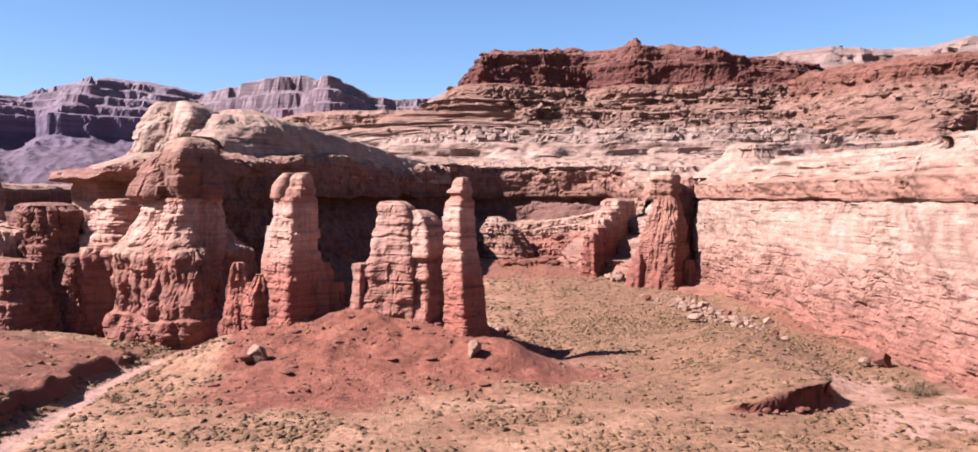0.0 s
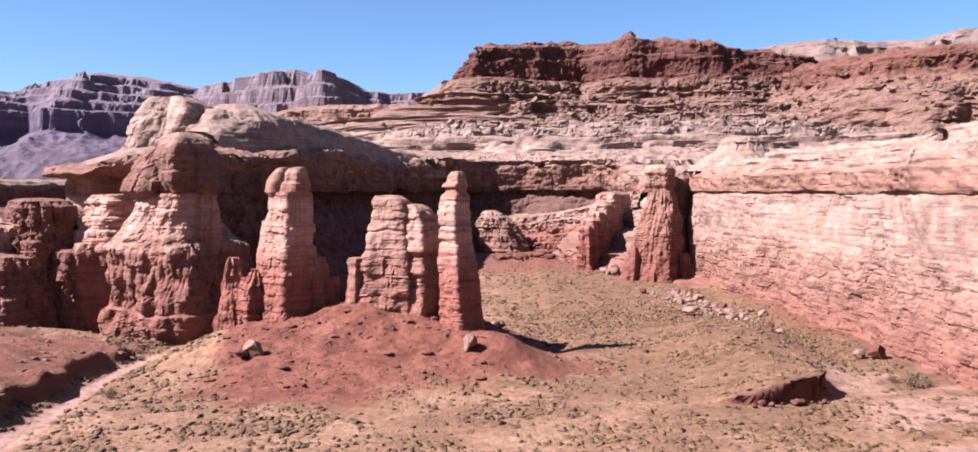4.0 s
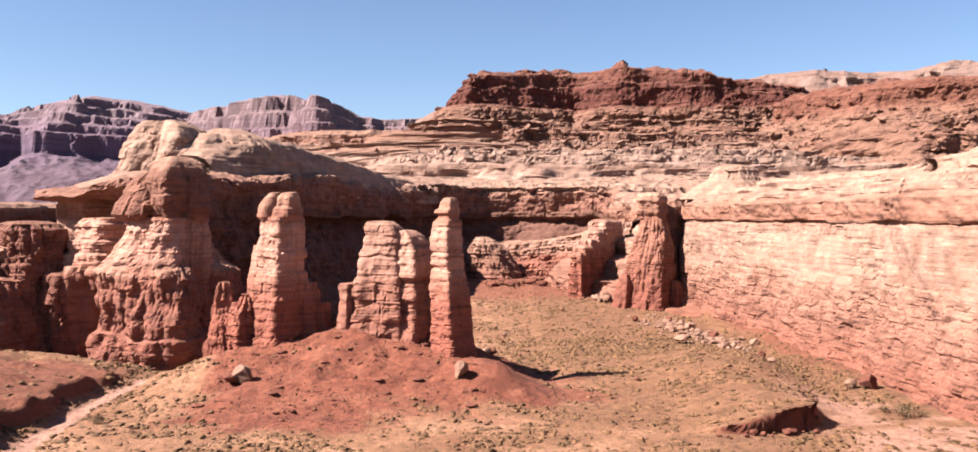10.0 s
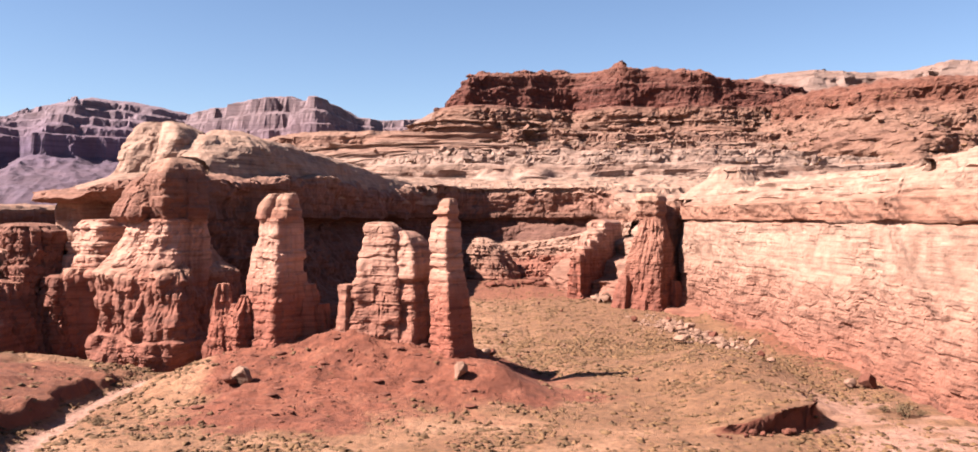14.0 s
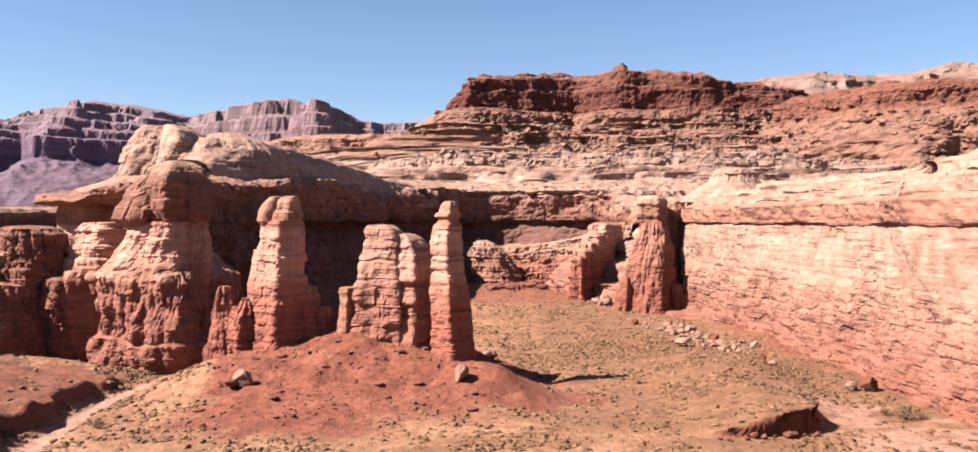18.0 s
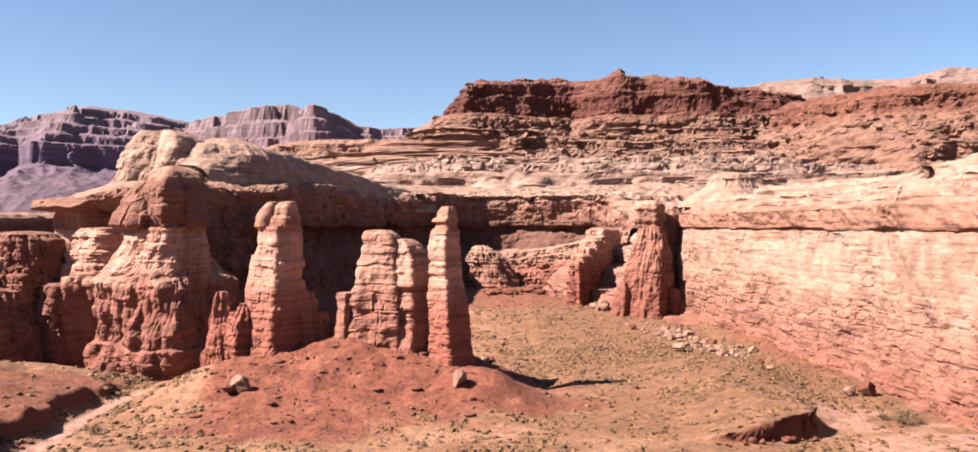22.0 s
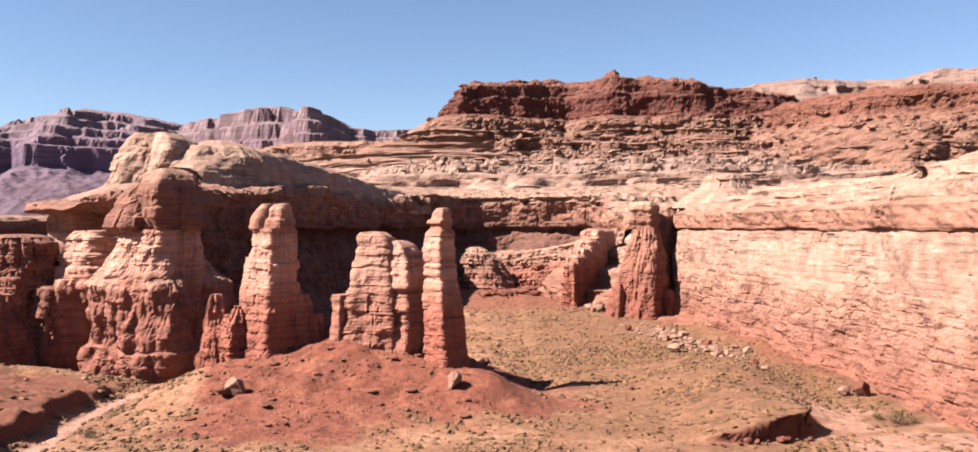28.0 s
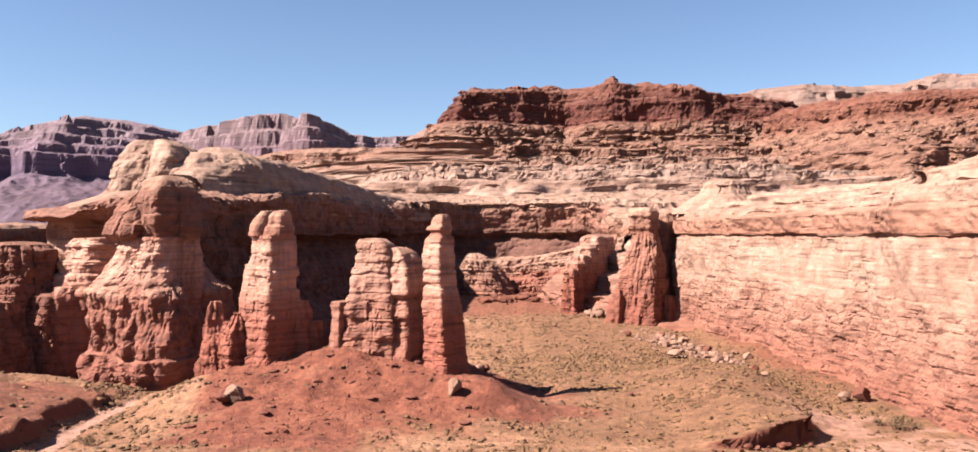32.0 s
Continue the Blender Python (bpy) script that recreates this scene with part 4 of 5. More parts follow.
# tower with a two-lobed cap
tower("rock_tower", "tall reddish sandstone tower with two-lobed cap and broken flanks", "rock towers", (-32.0, 133), [
    ("shaft", [(2.5, -0.1, 0, 4.4, 4.4), (6, -0.1, 0, 4.0, 4.1), (10.5, 0, 0, 3.6, 3.7), (15, 0.2, 0, 3.1, 3.3), (18.6, 0.1, 0, 2.75, 2.9), (19.0, 0.1, 0, 2.9, 3.0), (22, 0.2, 0, 2.65, 2.75), (24.4, 0.2, 0, 2.45, 2.6), (25, 0.2, 0, 2.2, 2.4)],
     {"seed": 10, "turn": -0.72, "amp": 0.23, "cracks": (22.0, 17.4, 12.4, 7.0), "flute": 0.15, "flute_top": 12, "lobes": 0.06, "cheek": 0.4, "joints": 0.55, "beds": 0.12, "split": [(13.5, "upper_shaft")]}),
    ("cap_lobe", [(24.4, -1.4, 0, 1.2, 1.8), (24.9, -1.5, 0, 1.4, 2.0), (26.6, -1.4, 0, 1.2, 1.7), (27.8, -1.0, 0, 0.95, 1.4), (28.7, -0.6, 0, 0.6, 0.9)], {"seed": 12, "amp": 0.22, "power": 3.0}),
    ("cap_lobe", [(24.4, 1.0, 0, 1.6, 2.0), (24.9, 1.0, 0, 1.85, 2.2), (26.2, 1.1, 0, 1.8, 2.1), (26.5, 1.1, 0, 1.55, 1.8), (27.8, 1.2, 0, 1.55, 1.7), (28.6, 1.4, 0, 1.1, 1.2)], {"seed": 14, "turn": -0.35, "amp": 0.26, "power": 4.0}),
    ("side_slab", [(8, -3.3, 0.8, 1.5, 1.9), (16, -3.2, 0.8, 1.1, 1.6), (20.6, -2.8, 0.8, 0.7, 1.3)], {"seed": 15, "amp": 0.2}),
    ("side_pinnacle", [(3, 4.6, 0.5, 1.9, 2.2), (11, 4.4, 0.5, 1.2, 1.5), (15, 4.2, 0.6, 0.6, 1.0)], {"seed": 16, "amp": 0.4, "flute": 0.4, "power": 3.0}),
    ("side_pinnacle", [(3, 6.7, 0.9, 1.8, 2.0), (8, 6.5, 0.9, 1.1, 1.3), (12, 6.3, 0.9, 0.6, 0.9)], {"seed": 18, "amp": 0.4, "flute": 0.4, "power": 3.0}),
    ("side_pinnacle", [(3, 9.0, 1.4, 1.5, 1.7), (7, 8.9, 1.4, 1.0, 1.2), (9.6, 8.8, 1.4, 0.5, 0.7)], {"seed": 19, "amp": 0.4, "flute": 0.4, "power": 3.0}),
    ("broken_fin", [(1.5, -7.2, 1.0, 3.6, 3.0), (7, -7.2, 1.0, 3.0, 2.6), (10, -7.2, 1.0, 2.2, 2.0), (12.0, -7.0, 1.0, 0.9, 1.0)], {"seed": 21, "turn": -0.4, "power": 4.0, "joints": 0.8, "amp": 0.5, "flute": 0.4}),
    ("broken_fin", [(1.5, -5.8, -0.2, 3.0, 2.9), (8, -5.7, 0, 2.4, 2.3), (10.5, -5.5, 0, 1.6, 1.8), (12.0, -5.2, 0, 1.0, 1.2), (13.2, -5.0, 0, 0.4, 0.6)], {"seed": 20, "turn": -0.5, "power": 2.5, "joints": 0.6, "lobes": 0.22, "amp": 0.5, "flute": 0.5}),
    ("broken_fin", [(1.5, -8.8, 0.4, 2.0, 2.6), (8, -8.7, 0.4, 1.5, 1.8), (12.5, -8.7, 0.4, 0.9, 1.2), (15.0, -8.7, 0.4, 0.4, 0.6)], {"seed": 22, "turn": -0.5, "power": 2.5, "joints": 0.6, "lobes": 0.22, "amp": 0.5, "flute": 0.5}),
])
# capped tower against the right cliff
tower("rock_tower", "red capped tower standing close to the sunlit cliff", "rock towers", (40.3, 221), [
    ("shaft", [(0, -0.9, 0, 6.6, 5.6), (4, -0.9, 0, 6.2, 5.2), (9, -0.6, 0, 5.5, 4.8), (13, -0.2, 0, 5.0, 4.4), (18, 0.5, 0, 4.1, 3.9), (22, 0.9, 0, 3.2, 3.3), (24.6, 1.1, 0, 2.6, 2.7), (25.4, 0.9, 0, 2.4, 2.5), (26.2, 0.8, 0, 2.9, 3.0), (28.6, 0.7, 0, 3.0, 3.1), (29.4, 0.5, 0, 3.6, 3.6), (30.6, 0.5, 0, 3.5, 3.5), (31.4, 0.4, 0, 2.6, 2.6)],
     {"seed": 24, "amp": 0.34, "flute": 0.55, "flute_top": 24, "joints": 0.5, "spacing": 0.28, "power": 5.0, "turn": -0.6, "split": [(12, "upper_shaft"), (25.3, "caprock")]}),
    ("buttress", [(0, -6.7, -1, 2.4, 2.6), (8, -6.3, -1, 1.5, 1.7), (11, -6.0, -1, 0.8, 1)], {"seed": 25, "amp": 0.3, "flute": 0.4, "spacing": 0.3}),
    ("small_hoodoo", [(0, 5.9, -2, 2.0, 2.2), (7, 5.9, -2, 1.6, 1.8), (9.5, 5.8, -2, 0.9, 1)], {"seed": 29, "amp": 0.3, "flute": 0.3, "spacing": 0.3}),
    ("shaded_knob", [(0, 6.6, 6, 3.6, 3.4), (12, 6.6, 6, 2.8, 2.8), (19, 6.6, 6, 2.3, 2.4), (22, 6.7, 6, 2.8, 2.8), (25, 6.9, 6, 3.5, 3.4), (28, 6.8, 6, 3.3, 3.2), (29.6, 6.6, 6, 2.2, 2.2)], {"seed": 32, "amp": 0.4, "flute": 0.3, "flute_top": 20, "spacing": 0.3, "power": 3.0}),
], rock_capped)
# spur of the amphitheatre: a fin with a steep shaded flank
fin = thing("rock_fin", "stepped red rock spur with a shaded flank", "rock fin")
for along, half, thick, height, seed in ((2.6, 3.0, 1.8, 15.4, 61), (7.0, 4.0, 2.1, 17.4, 62), (12.5, 5.0, 2.4, 19.2, 63), (19.0, 6.0, 2.8, 21.6, 64), (27.0, 8.0, 3.3, 24.6, 65)):
    place = (23.4 + 0.466 * along - 0.885 * (thick - 1.9), 240.5 + 0.885 * along + 0.466 * (thick - 1.9))
    P = spire(place, [(0, 0, 0, thick + 0.9, half + 0.8), (height * 0.4, 0, 0, thick + 0.5, half + 0.3), (height - 3, 0, 0, thick, half), (height - 0.8, 0, 0, thick * 0.9, half * 0.95), (height, 0, 0, thick * 0.5, half * 0.7)],
              seed=seed, amp=0.4, flute=0.35, flute_top=20, spacing=0.3, turn=-0.485, joints=0.5, lobes=0.05)
    grid_mesh("spur_step", P, rock_tower, fin, closed=True)
# block at the far left
tower("rock_block", "dark shaded rock block at the canyon mouth", "", (-139.5, 222), [
    ("block", [(0, 0, 0, 11, 11), (10, 0, 0, 9, 9), (25, 0, 0, 7.5, 8), (33, 0, 0, 6.5, 7)], {"seed": 28, "amp": 0.6, "flute": 0.5, "spacing": 0.4}),
])

# ---- left butte ----
butte = thing("butte", "red fluted butte with pale sandstone buttress and shaded alcoves", "butte")
LEFTB = [(-130, 144), (-104, 142), (-90, 143), (-83, 146), (-79, 150), (-78, 156), (-77, 163), (-73.5, 165), (-71, 160.5), (-68, 154), (-61.5, 147), (-54, 143.5), (-50.5, 143.5), (-49, 148), (-50, 161), (-52, 172), (-55, 186)]
bp = [(2.4, -3), (1.9, 3), (1.7, 4.4), (0.9, 4.9), (0.4, 10), (0.2, 15.0), (-0.4, 15.8), (-1.6, 16.4), (-2.6, 18.0), (-3.8, 20.0), (-5.5, 22), (-8, 23)]
bl = [(4.0, -3), (3.4, 3), (2.8, 7.0), (1.8, 8.0), (1.2, 12), (0.8, 13.4), (-3.2, 14.0), (-4.2, 17.0), (-5.0, 18.4), (-7, 19.0), (-12, 19.4), (-18, 20)]
P, S = loft(LEFTB, 0.28, [(0, bl), (0.46, bl), (0.54, bp), (1, bp)], lambda z: 0.26 if z < 25.2 else 0.8, 3.4, 29, 9, 16, 0.9)
P = carve(P, S, 7, 0.42, 0.16, 0.2, 15, 0.75, upright=0.5, pipe=0.6)
cut_bands("butte", P, (16, 23.4), ("fluted_red_base", "pale_buttress", "shelf"), rock_red, butte)
for nm, place, levels, opt in (
        ("overhanging_head", (-54.2, 151), [(24.2, 0, 0, 3.2, 3.8), (25.0, 0, 0, 3.5, 4.1), (26.6, 0, 0, 3.9, 4.7), (31.0, 0.1, 0, 3.8, 4.6), (33.2, 0.1, 0, 3.3, 3.9), (34.4, 0, 0.2, 2.5, 2.9), (35.2, -0.2, 0.3, 1.4, 1.6)], {"seed": 30, "amp": 0.42, "power": 7.0, "lobes": 0.12, "turn": -0.75, "upright": 0.6}),
        ("head_lobe", (-60.4, 152), [(24.2, 0.2, 0, 3.6, 3.8), (25.2, 0, 0, 4.2, 4.4), (27.0, 0.3, 0, 4.0, 4.2), (29.0, 0.9, 0, 3.4, 3.8), (31.0, 1.8, 0, 2.7, 3.2), (32.6, 2.8, 0, 1.8, 2.2)], {"seed": 31, "amp": 0.45, "power": 4.0, "lobes": 0.14, "turn": -0.6, "upright": 0.6}),
        ("head_pedestal", (-57.5, 152), [(12, -0.9, 0, 7.4, 6.6), (15.3, -0.9, 0, 7.6, 6.8), (17, -0.3, 0, 7.3, 6.8), (19, 0.5, 0, 6.5, 6.4), (19.3, 0.5, 0, 6.2, 6.2), (21.6, 1.2, 0, 5.7, 5.8), (23.8, 1.6, 0, 5.1, 5.2), (24.3, 1.6, 0, 5.3, 5.4), (24.9, 1.7, 0, 4.9, 5.0)], {"seed": 36, "amp": 0.34, "power": 5.0, "lobes": 0.1, "flute": 0.15, "flute_top": 30, "turn": -0.3, "joints": 0.45, "upright": 0.7}),
        ("stepped_shelf", (-71.5, 161), [(12, 0, 0, 7.4, 7), (15.4, 0, 0, 7.2, 7), (15.8, 0.3, 0, 6.6, 6.4), (18.0, 0.4, 0, 6.3, 6.2), (18.3, 0.8, 0, 5.7, 5.8), (20.4, 0.9, 0, 5.4, 5.6), (20.7, 1.4, 0, 4.8, 5.2), (23.4, 1.6, 0, 4.4, 5.0), (24.6, 2, 0, 3.6, 4.4)], {"seed": 33, "amp": 0.3, "power": 4.0, "turn": -0.5, "beds": 0.5, "upright": 0.2}),
        ("shaded_block", (-83.0, 158), [(10, 0, 0, 6.6, 6.2), (16, 0, 0, 5.6, 5.4), (17.0, 0, 0, 5.0, 5.0), (18, 0, 0, 5.2, 5.0), (22.4, -0.2, 0, 4.8, 4.6), (23.4, -0.4, 0, 4.0, 4.0), (24.0, -0.6, 0, 2.4, 2.6)], {"seed": 37, "amp": 0.7, "power": 5.0, "turn": -0.7, "upright": 0.8, "flute": 0.3, "flute_top": 30}),
        ("low_block", (-76.4, 156.5), [(-1, 0, 0, 5.0, 5.2), (8, 0, 0, 4.2, 4.4), (12.6, 0, 0, 3.7, 4.0), (14.4, 0, 0, 3.4, 3.6), (15.0, 0, 0, 2.4, 2.6)], {"seed": 38, "amp": 0.6, "power": 6.0, "turn": -0.65, "upright": 0.8, "joints": 0.6, "flute": 0.3}),
        ("low_block", (-84.0, 148.5), [(-1, 0, 0, 4.4, 4.4), (6, 0, 0, 3.7, 3.8), (9.6, 0, 0, 3.3, 3.4), (11.0, 0, 0, 2.6, 2.8)], {"seed": 39, "amp": 0.6, "power": 6.0, "turn": -0.6, "upright": 0.8, "joints": 0.6, "flute": 0.3}),
        ("front_step", (-73.5, 156), [(-1, 0, 0, 4.0, 3.6), (6, 0, 0, 3.6, 3.4), (14, 0.2, 0.3, 3.0, 3.0), (16, 0.3, 0.4, 2.4, 2.6)], {"seed": 35, "amp": 0.4, "flute": 0.3, "turn": 0.5})):
    grid_mesh(nm, spire(place, levels, **opt), rock_tower if nm in ("head_pedestal", "stepped_shelf") else rock_shaded if nm in ("shaded_block", "low_block") else rock_red, butte, closed=True)

# ---- far mesas ----
def far_butte(name, label, masses, k, material=None):
    """Distant mesa of several rock masses; beds and blocks are k times as large as near ones."""
    top = thing(name, label, "mesa", kind="structure")
    for nm, x, y, levels, seed in masses:
        P = spire((0, 0), [tuple(v / k for v in lv) for lv in levels], seed=seed, amp=0.7, flute=0.14, flute_top=40, spacing=0.5, power=2.8, turn=-0.35, rough=0.16, size=1.5, lobes=0.34) * k
        grid_mesh(nm, P + np.array([x, y, 0]), material or rock_haze_far, top, closed=True)


def canyon_wall(name, label, line, profile, tops, material, seed, box, d=6.5):
    """Distant wall of stacked cliffs and talus. profile: (metres behind the foot of the main cliff, height); tops: rim height by x."""
    top = thing(name, label, "mesa", kind="structure")
    X, Y = np.meshgrid(np.arange(box[0], box[1], d), np.arange(box[2], box[3], d))
    into = bank_line(X, Y, line, 8.0)
    into = into + 55 * (0.4 - np.abs(fbm(X / 210, Y / 210, seed + 0.4, 3))) + 20 * (0.4 - np.abs(fbm(X / 62, Y / 62, seed + 3.4, 3))) + 5 * fbm(X / 17, Y / 17, seed + 7.4, 3)
    p = np.array(profile, float)
    Z = np.interp(into, p[:, 0], p[:, 1])
    t = np.array(tops, float)
    Z = np.where(Z > 300, 300 + (Z - 300) * (np.interp(X, t[:, 0], t[:, 1]) - 300) / 100, Z)
    Z = Z + 3.5 * fbm(X / 45, Y / 45, seed + 6.5, 4) - 14 * np.abs(fbm(X / 70, Y / 70, seed + 9.5, 3)) * step(120, 160, Z) * (1 - step(196, 208, Z))
    grid_mesh("rock_mass", np.stack([X, Y, Z], 2), material, top)


WALL = [(-600, 0), (-380, 50), (-270, 105), (-180, 148), (-60, 190), (-8, 207), (0, 212), (9, 274), (34, 281), (40, 303), (74, 314), (79, 332), (112, 342), (118, 360), (150, 368), (156, 386), (190, 394), (300, 404), (900, 404)]
canyon_wall("far_mesa", "distant layered mesa with haze painted as purple tint",
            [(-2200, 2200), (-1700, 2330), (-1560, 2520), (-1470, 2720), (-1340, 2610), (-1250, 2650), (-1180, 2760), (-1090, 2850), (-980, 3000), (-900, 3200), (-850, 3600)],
            WALL, [(-1700, 350), (-1560, 360), (-1500, 400), (-1350, 428), (-1250, 428), (-1150, 412), (-1000, 395)], rock_haze_far, 50, (-2000, -880, 2150, 3250))
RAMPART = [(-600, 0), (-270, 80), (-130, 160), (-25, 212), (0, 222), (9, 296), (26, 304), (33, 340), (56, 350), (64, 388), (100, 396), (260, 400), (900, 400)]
canyon_wall("far_canyon_wall", "distant pinkish canyon wall with buttress tower, tinted purple as haze",
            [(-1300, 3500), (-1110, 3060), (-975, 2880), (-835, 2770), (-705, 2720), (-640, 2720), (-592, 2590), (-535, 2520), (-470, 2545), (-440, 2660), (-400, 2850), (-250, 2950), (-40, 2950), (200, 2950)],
            RAMPART, [(-1200, 385), (-1000, 394), (-835, 402), (-720, 418), (-640, 424), (-600, 400), (-540, 396), (-480, 386), (-440, 362), (-360, 360), (-250, 372), (-40, 384)], rock_haze_wall, 52, (-1250, 80, 2330, 3200))
far_butte("far_slope", "distant pink rocky slope behind the mesa", [
    ("slope_mass", 40, 2250, [(0, 0, 0, 480, 400), (180, 0, 0, 330, 300), (260, 0, 0, 230, 220), (300, 0, 0, 170, 160), (330, 40, 0, 90, 90)], 55)], 11, rock_pink)

# pale domes on the rim behind the butte
domes = thing("slickrock_domes", "pale rounded slickrock domes above the shaded alcove", "rock dome")
for nm, place, levels, opt in (
        ("low_shelf", (-79, 188), [(18, 0, 0, 10.5, 12), (29, 0, 0, 10.5, 12), (31, 1, 0, 9.5, 11), (33, 3, 1, 7, 8), (34.6, 6, 2, 4.5, 5)], {"seed": 45, "power": 3.0, "lobes": 0.1}),
        ("tall_dome", (-71.8, 197), [(26, 0, 0, 11, 12), (33, 0, 0, 9.4, 11), (38, 0.2, 0, 8.4, 9.5), (42, 0.2, 0, 7.2, 8), (44.6, -0.4, 0, 5.6, 6), (46.2, -0.8, 0, 3.6, 4)], {"seed": 40, "power": 4.5, "turn": -0.25, "amp": 0.55}),
        ("saddle_dome", (-64.5, 201), [(26, 0, 0, 16, 16), (34, 0, 0, 14.0, 14), (39, 0, 0, 11.5, 10.5), (42, 0.4, 0, 8.6, 8), (43.6, 1.0, 0, 5, 5)], {"seed": 41, "power": 3.0}),
        ("round_dome", (-60.0, 204), [(26, -2, 0, 12.5, 14), (32, -1.5, 0, 12.4, 13), (37, -0.8, 0, 11.6, 11.5), (41, -0.6, 0, 9.6, 9.4), (43.6, -1.0, 0, 7.0, 7), (44.4, -1.2, 0, 4.6, 5), (45.4, -1.6, 0, 2.8, 3)], {"seed": 42, "power": 3.0, "amp": 0.4}),
        ("small_knob", (-50, 262), [(32, 0, 0, 7, 7), (39, 0, 0, 5, 5), (43.5, 0, 0, 2, 2.4)], {"seed": 44, "power": 2.2})):
    grid_mesh(nm, spire(place, levels, **{"amp": 0.28, "spacing": 0.33, "rough": 0.14, "size": 2.4, "lobes": 0.22, **opt}), rock_near, domes, closed=True)
ridge = [(1.5, 30), (0.5, 34.0), (-0.4, 36.5), (-1.9, 40.0), (-3.2, 42.4), (-5.2, 43.6), (-9, 44), (-16, 42), (-22, 34)]
ends = [(o, 30 + (z - 30) * 0.55) for o, z in ridge]
P, S = loft([(-57, 183), (-53, 193), (-48.5, 205), (-45, 218), (-40.5, 240), (-34.5, 280), (-28, 300), (-20, 312)], 0.35,
            [(0, ends), (0.1, ridge), (0.2, ridge), (0.4, [(o, z - 0.09 * (z - 30)) for o, z in ridge]), (0.75, [(o, z - 0.26 * (z - 30)) for o, z in ridge]), (1, ends)], 0.35, 2.0, 83, 18, 12, 0.5)
P = carve(P, S, 33, 0.25, 0.08, 0.0, 15, 2.4, 0.5, 0.4, upright=0.4)
grid_mesh("shaded_ridge", P, rock_near, domes)
dome_r = thing("slickrock_dome", "pale rounded dome on the cliff rim", "rock dome")
grid_mesh("dome_rock", spire((64, 232), [(30, 0, 0, 12, 12), (33.6, 0, 0, 8.5, 9), (35, 0, 0, 6.4, 6.6), (36.4, 0.2, 0, 5.4, 5.6), (38.4, 0.4, 0, 4.4, 5), (39.4, 0.4, 0, 3, 3)], seed=46, amp=0.4, spacing=0.35, power=3.0, size=1.6), rock_near, dome_r, closed=True)
# far-left low canyon walls
far_mesa("low_canyon_wall", "low red canyon wall far up the valley, darkened as shade", [(-560, 420), (-420, 500), (-352, 600), (-330, 720), (-250, 900)],
         [(60, 0), (30, 10), (10, 16), (0, 18), (-2, 31), (-8, 34), (-60, 35), (-300, 36)], 3, 2.0, rock_shaded, 43, 12)
far_mesa("low_red_ridge", "low red ledge behind pale rounded rocks", [(-190, 700), (-150, 640), (-90, 620), (-45, 640), (-20, 700)],
         [(90, 30), (40, 52), (10, 66), (0, 70), (-2, 84), (-10, 88), (-80, 92)], 1.5, 1.5, rock_mesa, 47, 8)

# ---- boulders ----
def boulder_mesh(name, seed, flat=1.0, rough=0.16, sub=3):
    """A worn block: a ball cut by a few planes, then roughened."""
    rng = np.random.default_rng(seed)
    bm = bmesh.new()
    bmesh.ops.create_icosphere(bm, subdivisions=sub, radius=1.0)
    v = np.array([p.co for p in bm.verts])
    for _ in range(9):
        n = rng.normal(size=3)
        n /= np.linalg.norm(n)
        lim = rng.uniform(0.5, 0.82)
        over = np.maximum(v @ n - lim, 0)
        v = v - over[:, None] * n * 0.94
    v = v * (1 + rough * fbm(v[:, 0] * 1.4 + seed, v[:, 1] * 1.4, v[:, 2] * 1.4, 4))[:, None]
    v[:, 2] *= flat
    for p, c in zip(bm.verts, v):
        p.co = c
    me = bpy.data.meshes.new(name)
    bm.to_mesh(me)
    bm.free()
    return me


BOULDERS = {}
for mat, key in ((pale_rock, "pale"), (red_rock, "red")):
    BOULDERS[key] = []
    for k in range(6):
        me = boulder_mesh("boulder", 100 + k, (1.0, 0.8, 0.65, 1.15, 0.75, 0.55)[k])
        me.materials.append(mat)
        BOULDERS[key].append(me)


def boulder(x, y, size, key, shape, label, group="", turn=0.0, stretch=(1, 1, 1), sink=0.25, tilt=0.0, name="boulder"):
    ob = new(name, BOULDERS[key][shape])
    ob.matrix_world = Matrix.LocRotScale((x, y, on_ground(x, y) + size * stretch[2] * 0.5 * (1 - sink)), Euler((tilt, 0.3 * tilt, turn)), [0.5 * size * s for s in stretch])
    return tagged(ob, label, "boulder", group)


boulder(-4.0, 117.6, 2.5, "pale", 3, "pale egg-shaped boulder alone on the red debris mound", stretch=(0.85, 0.85, 1.0), sink=0.1, tilt=0.3)
boulder(-33.4, 117.8, 3.2, "pale", 0, "pale boulder leaning on a red slab beside the mound", sink=0.15, tilt=0.4, turn=0.5)
boulder(-35.1, 117.2, 3.0, "red", 4, "red slab propped against a pale boulder", stretch=(1.0, 0.8, 0.6), tilt=0.5, turn=2.0)
boulder(-0.8, 140.5, 1.9, "pale", 1, "pale boulder at the foot of the slender tower", turn=1.0)
boulder(0.3, 141.5, 1.5, "red", 3, "small red boulder at the foot of the slender tower")
boulder(54.0, 131, 2.1, "pale", 1, "pale boulder on the sand near the cliff foot", turn=0.7)
boulder(56.6, 130.5, 2.8, "red", 3, "red boulder at the cliff foot", turn=1.7)
boulder(36.5, 167, 3.0, "pale", 5, "flat pale boulder lying in the scrub", turn=0.4)
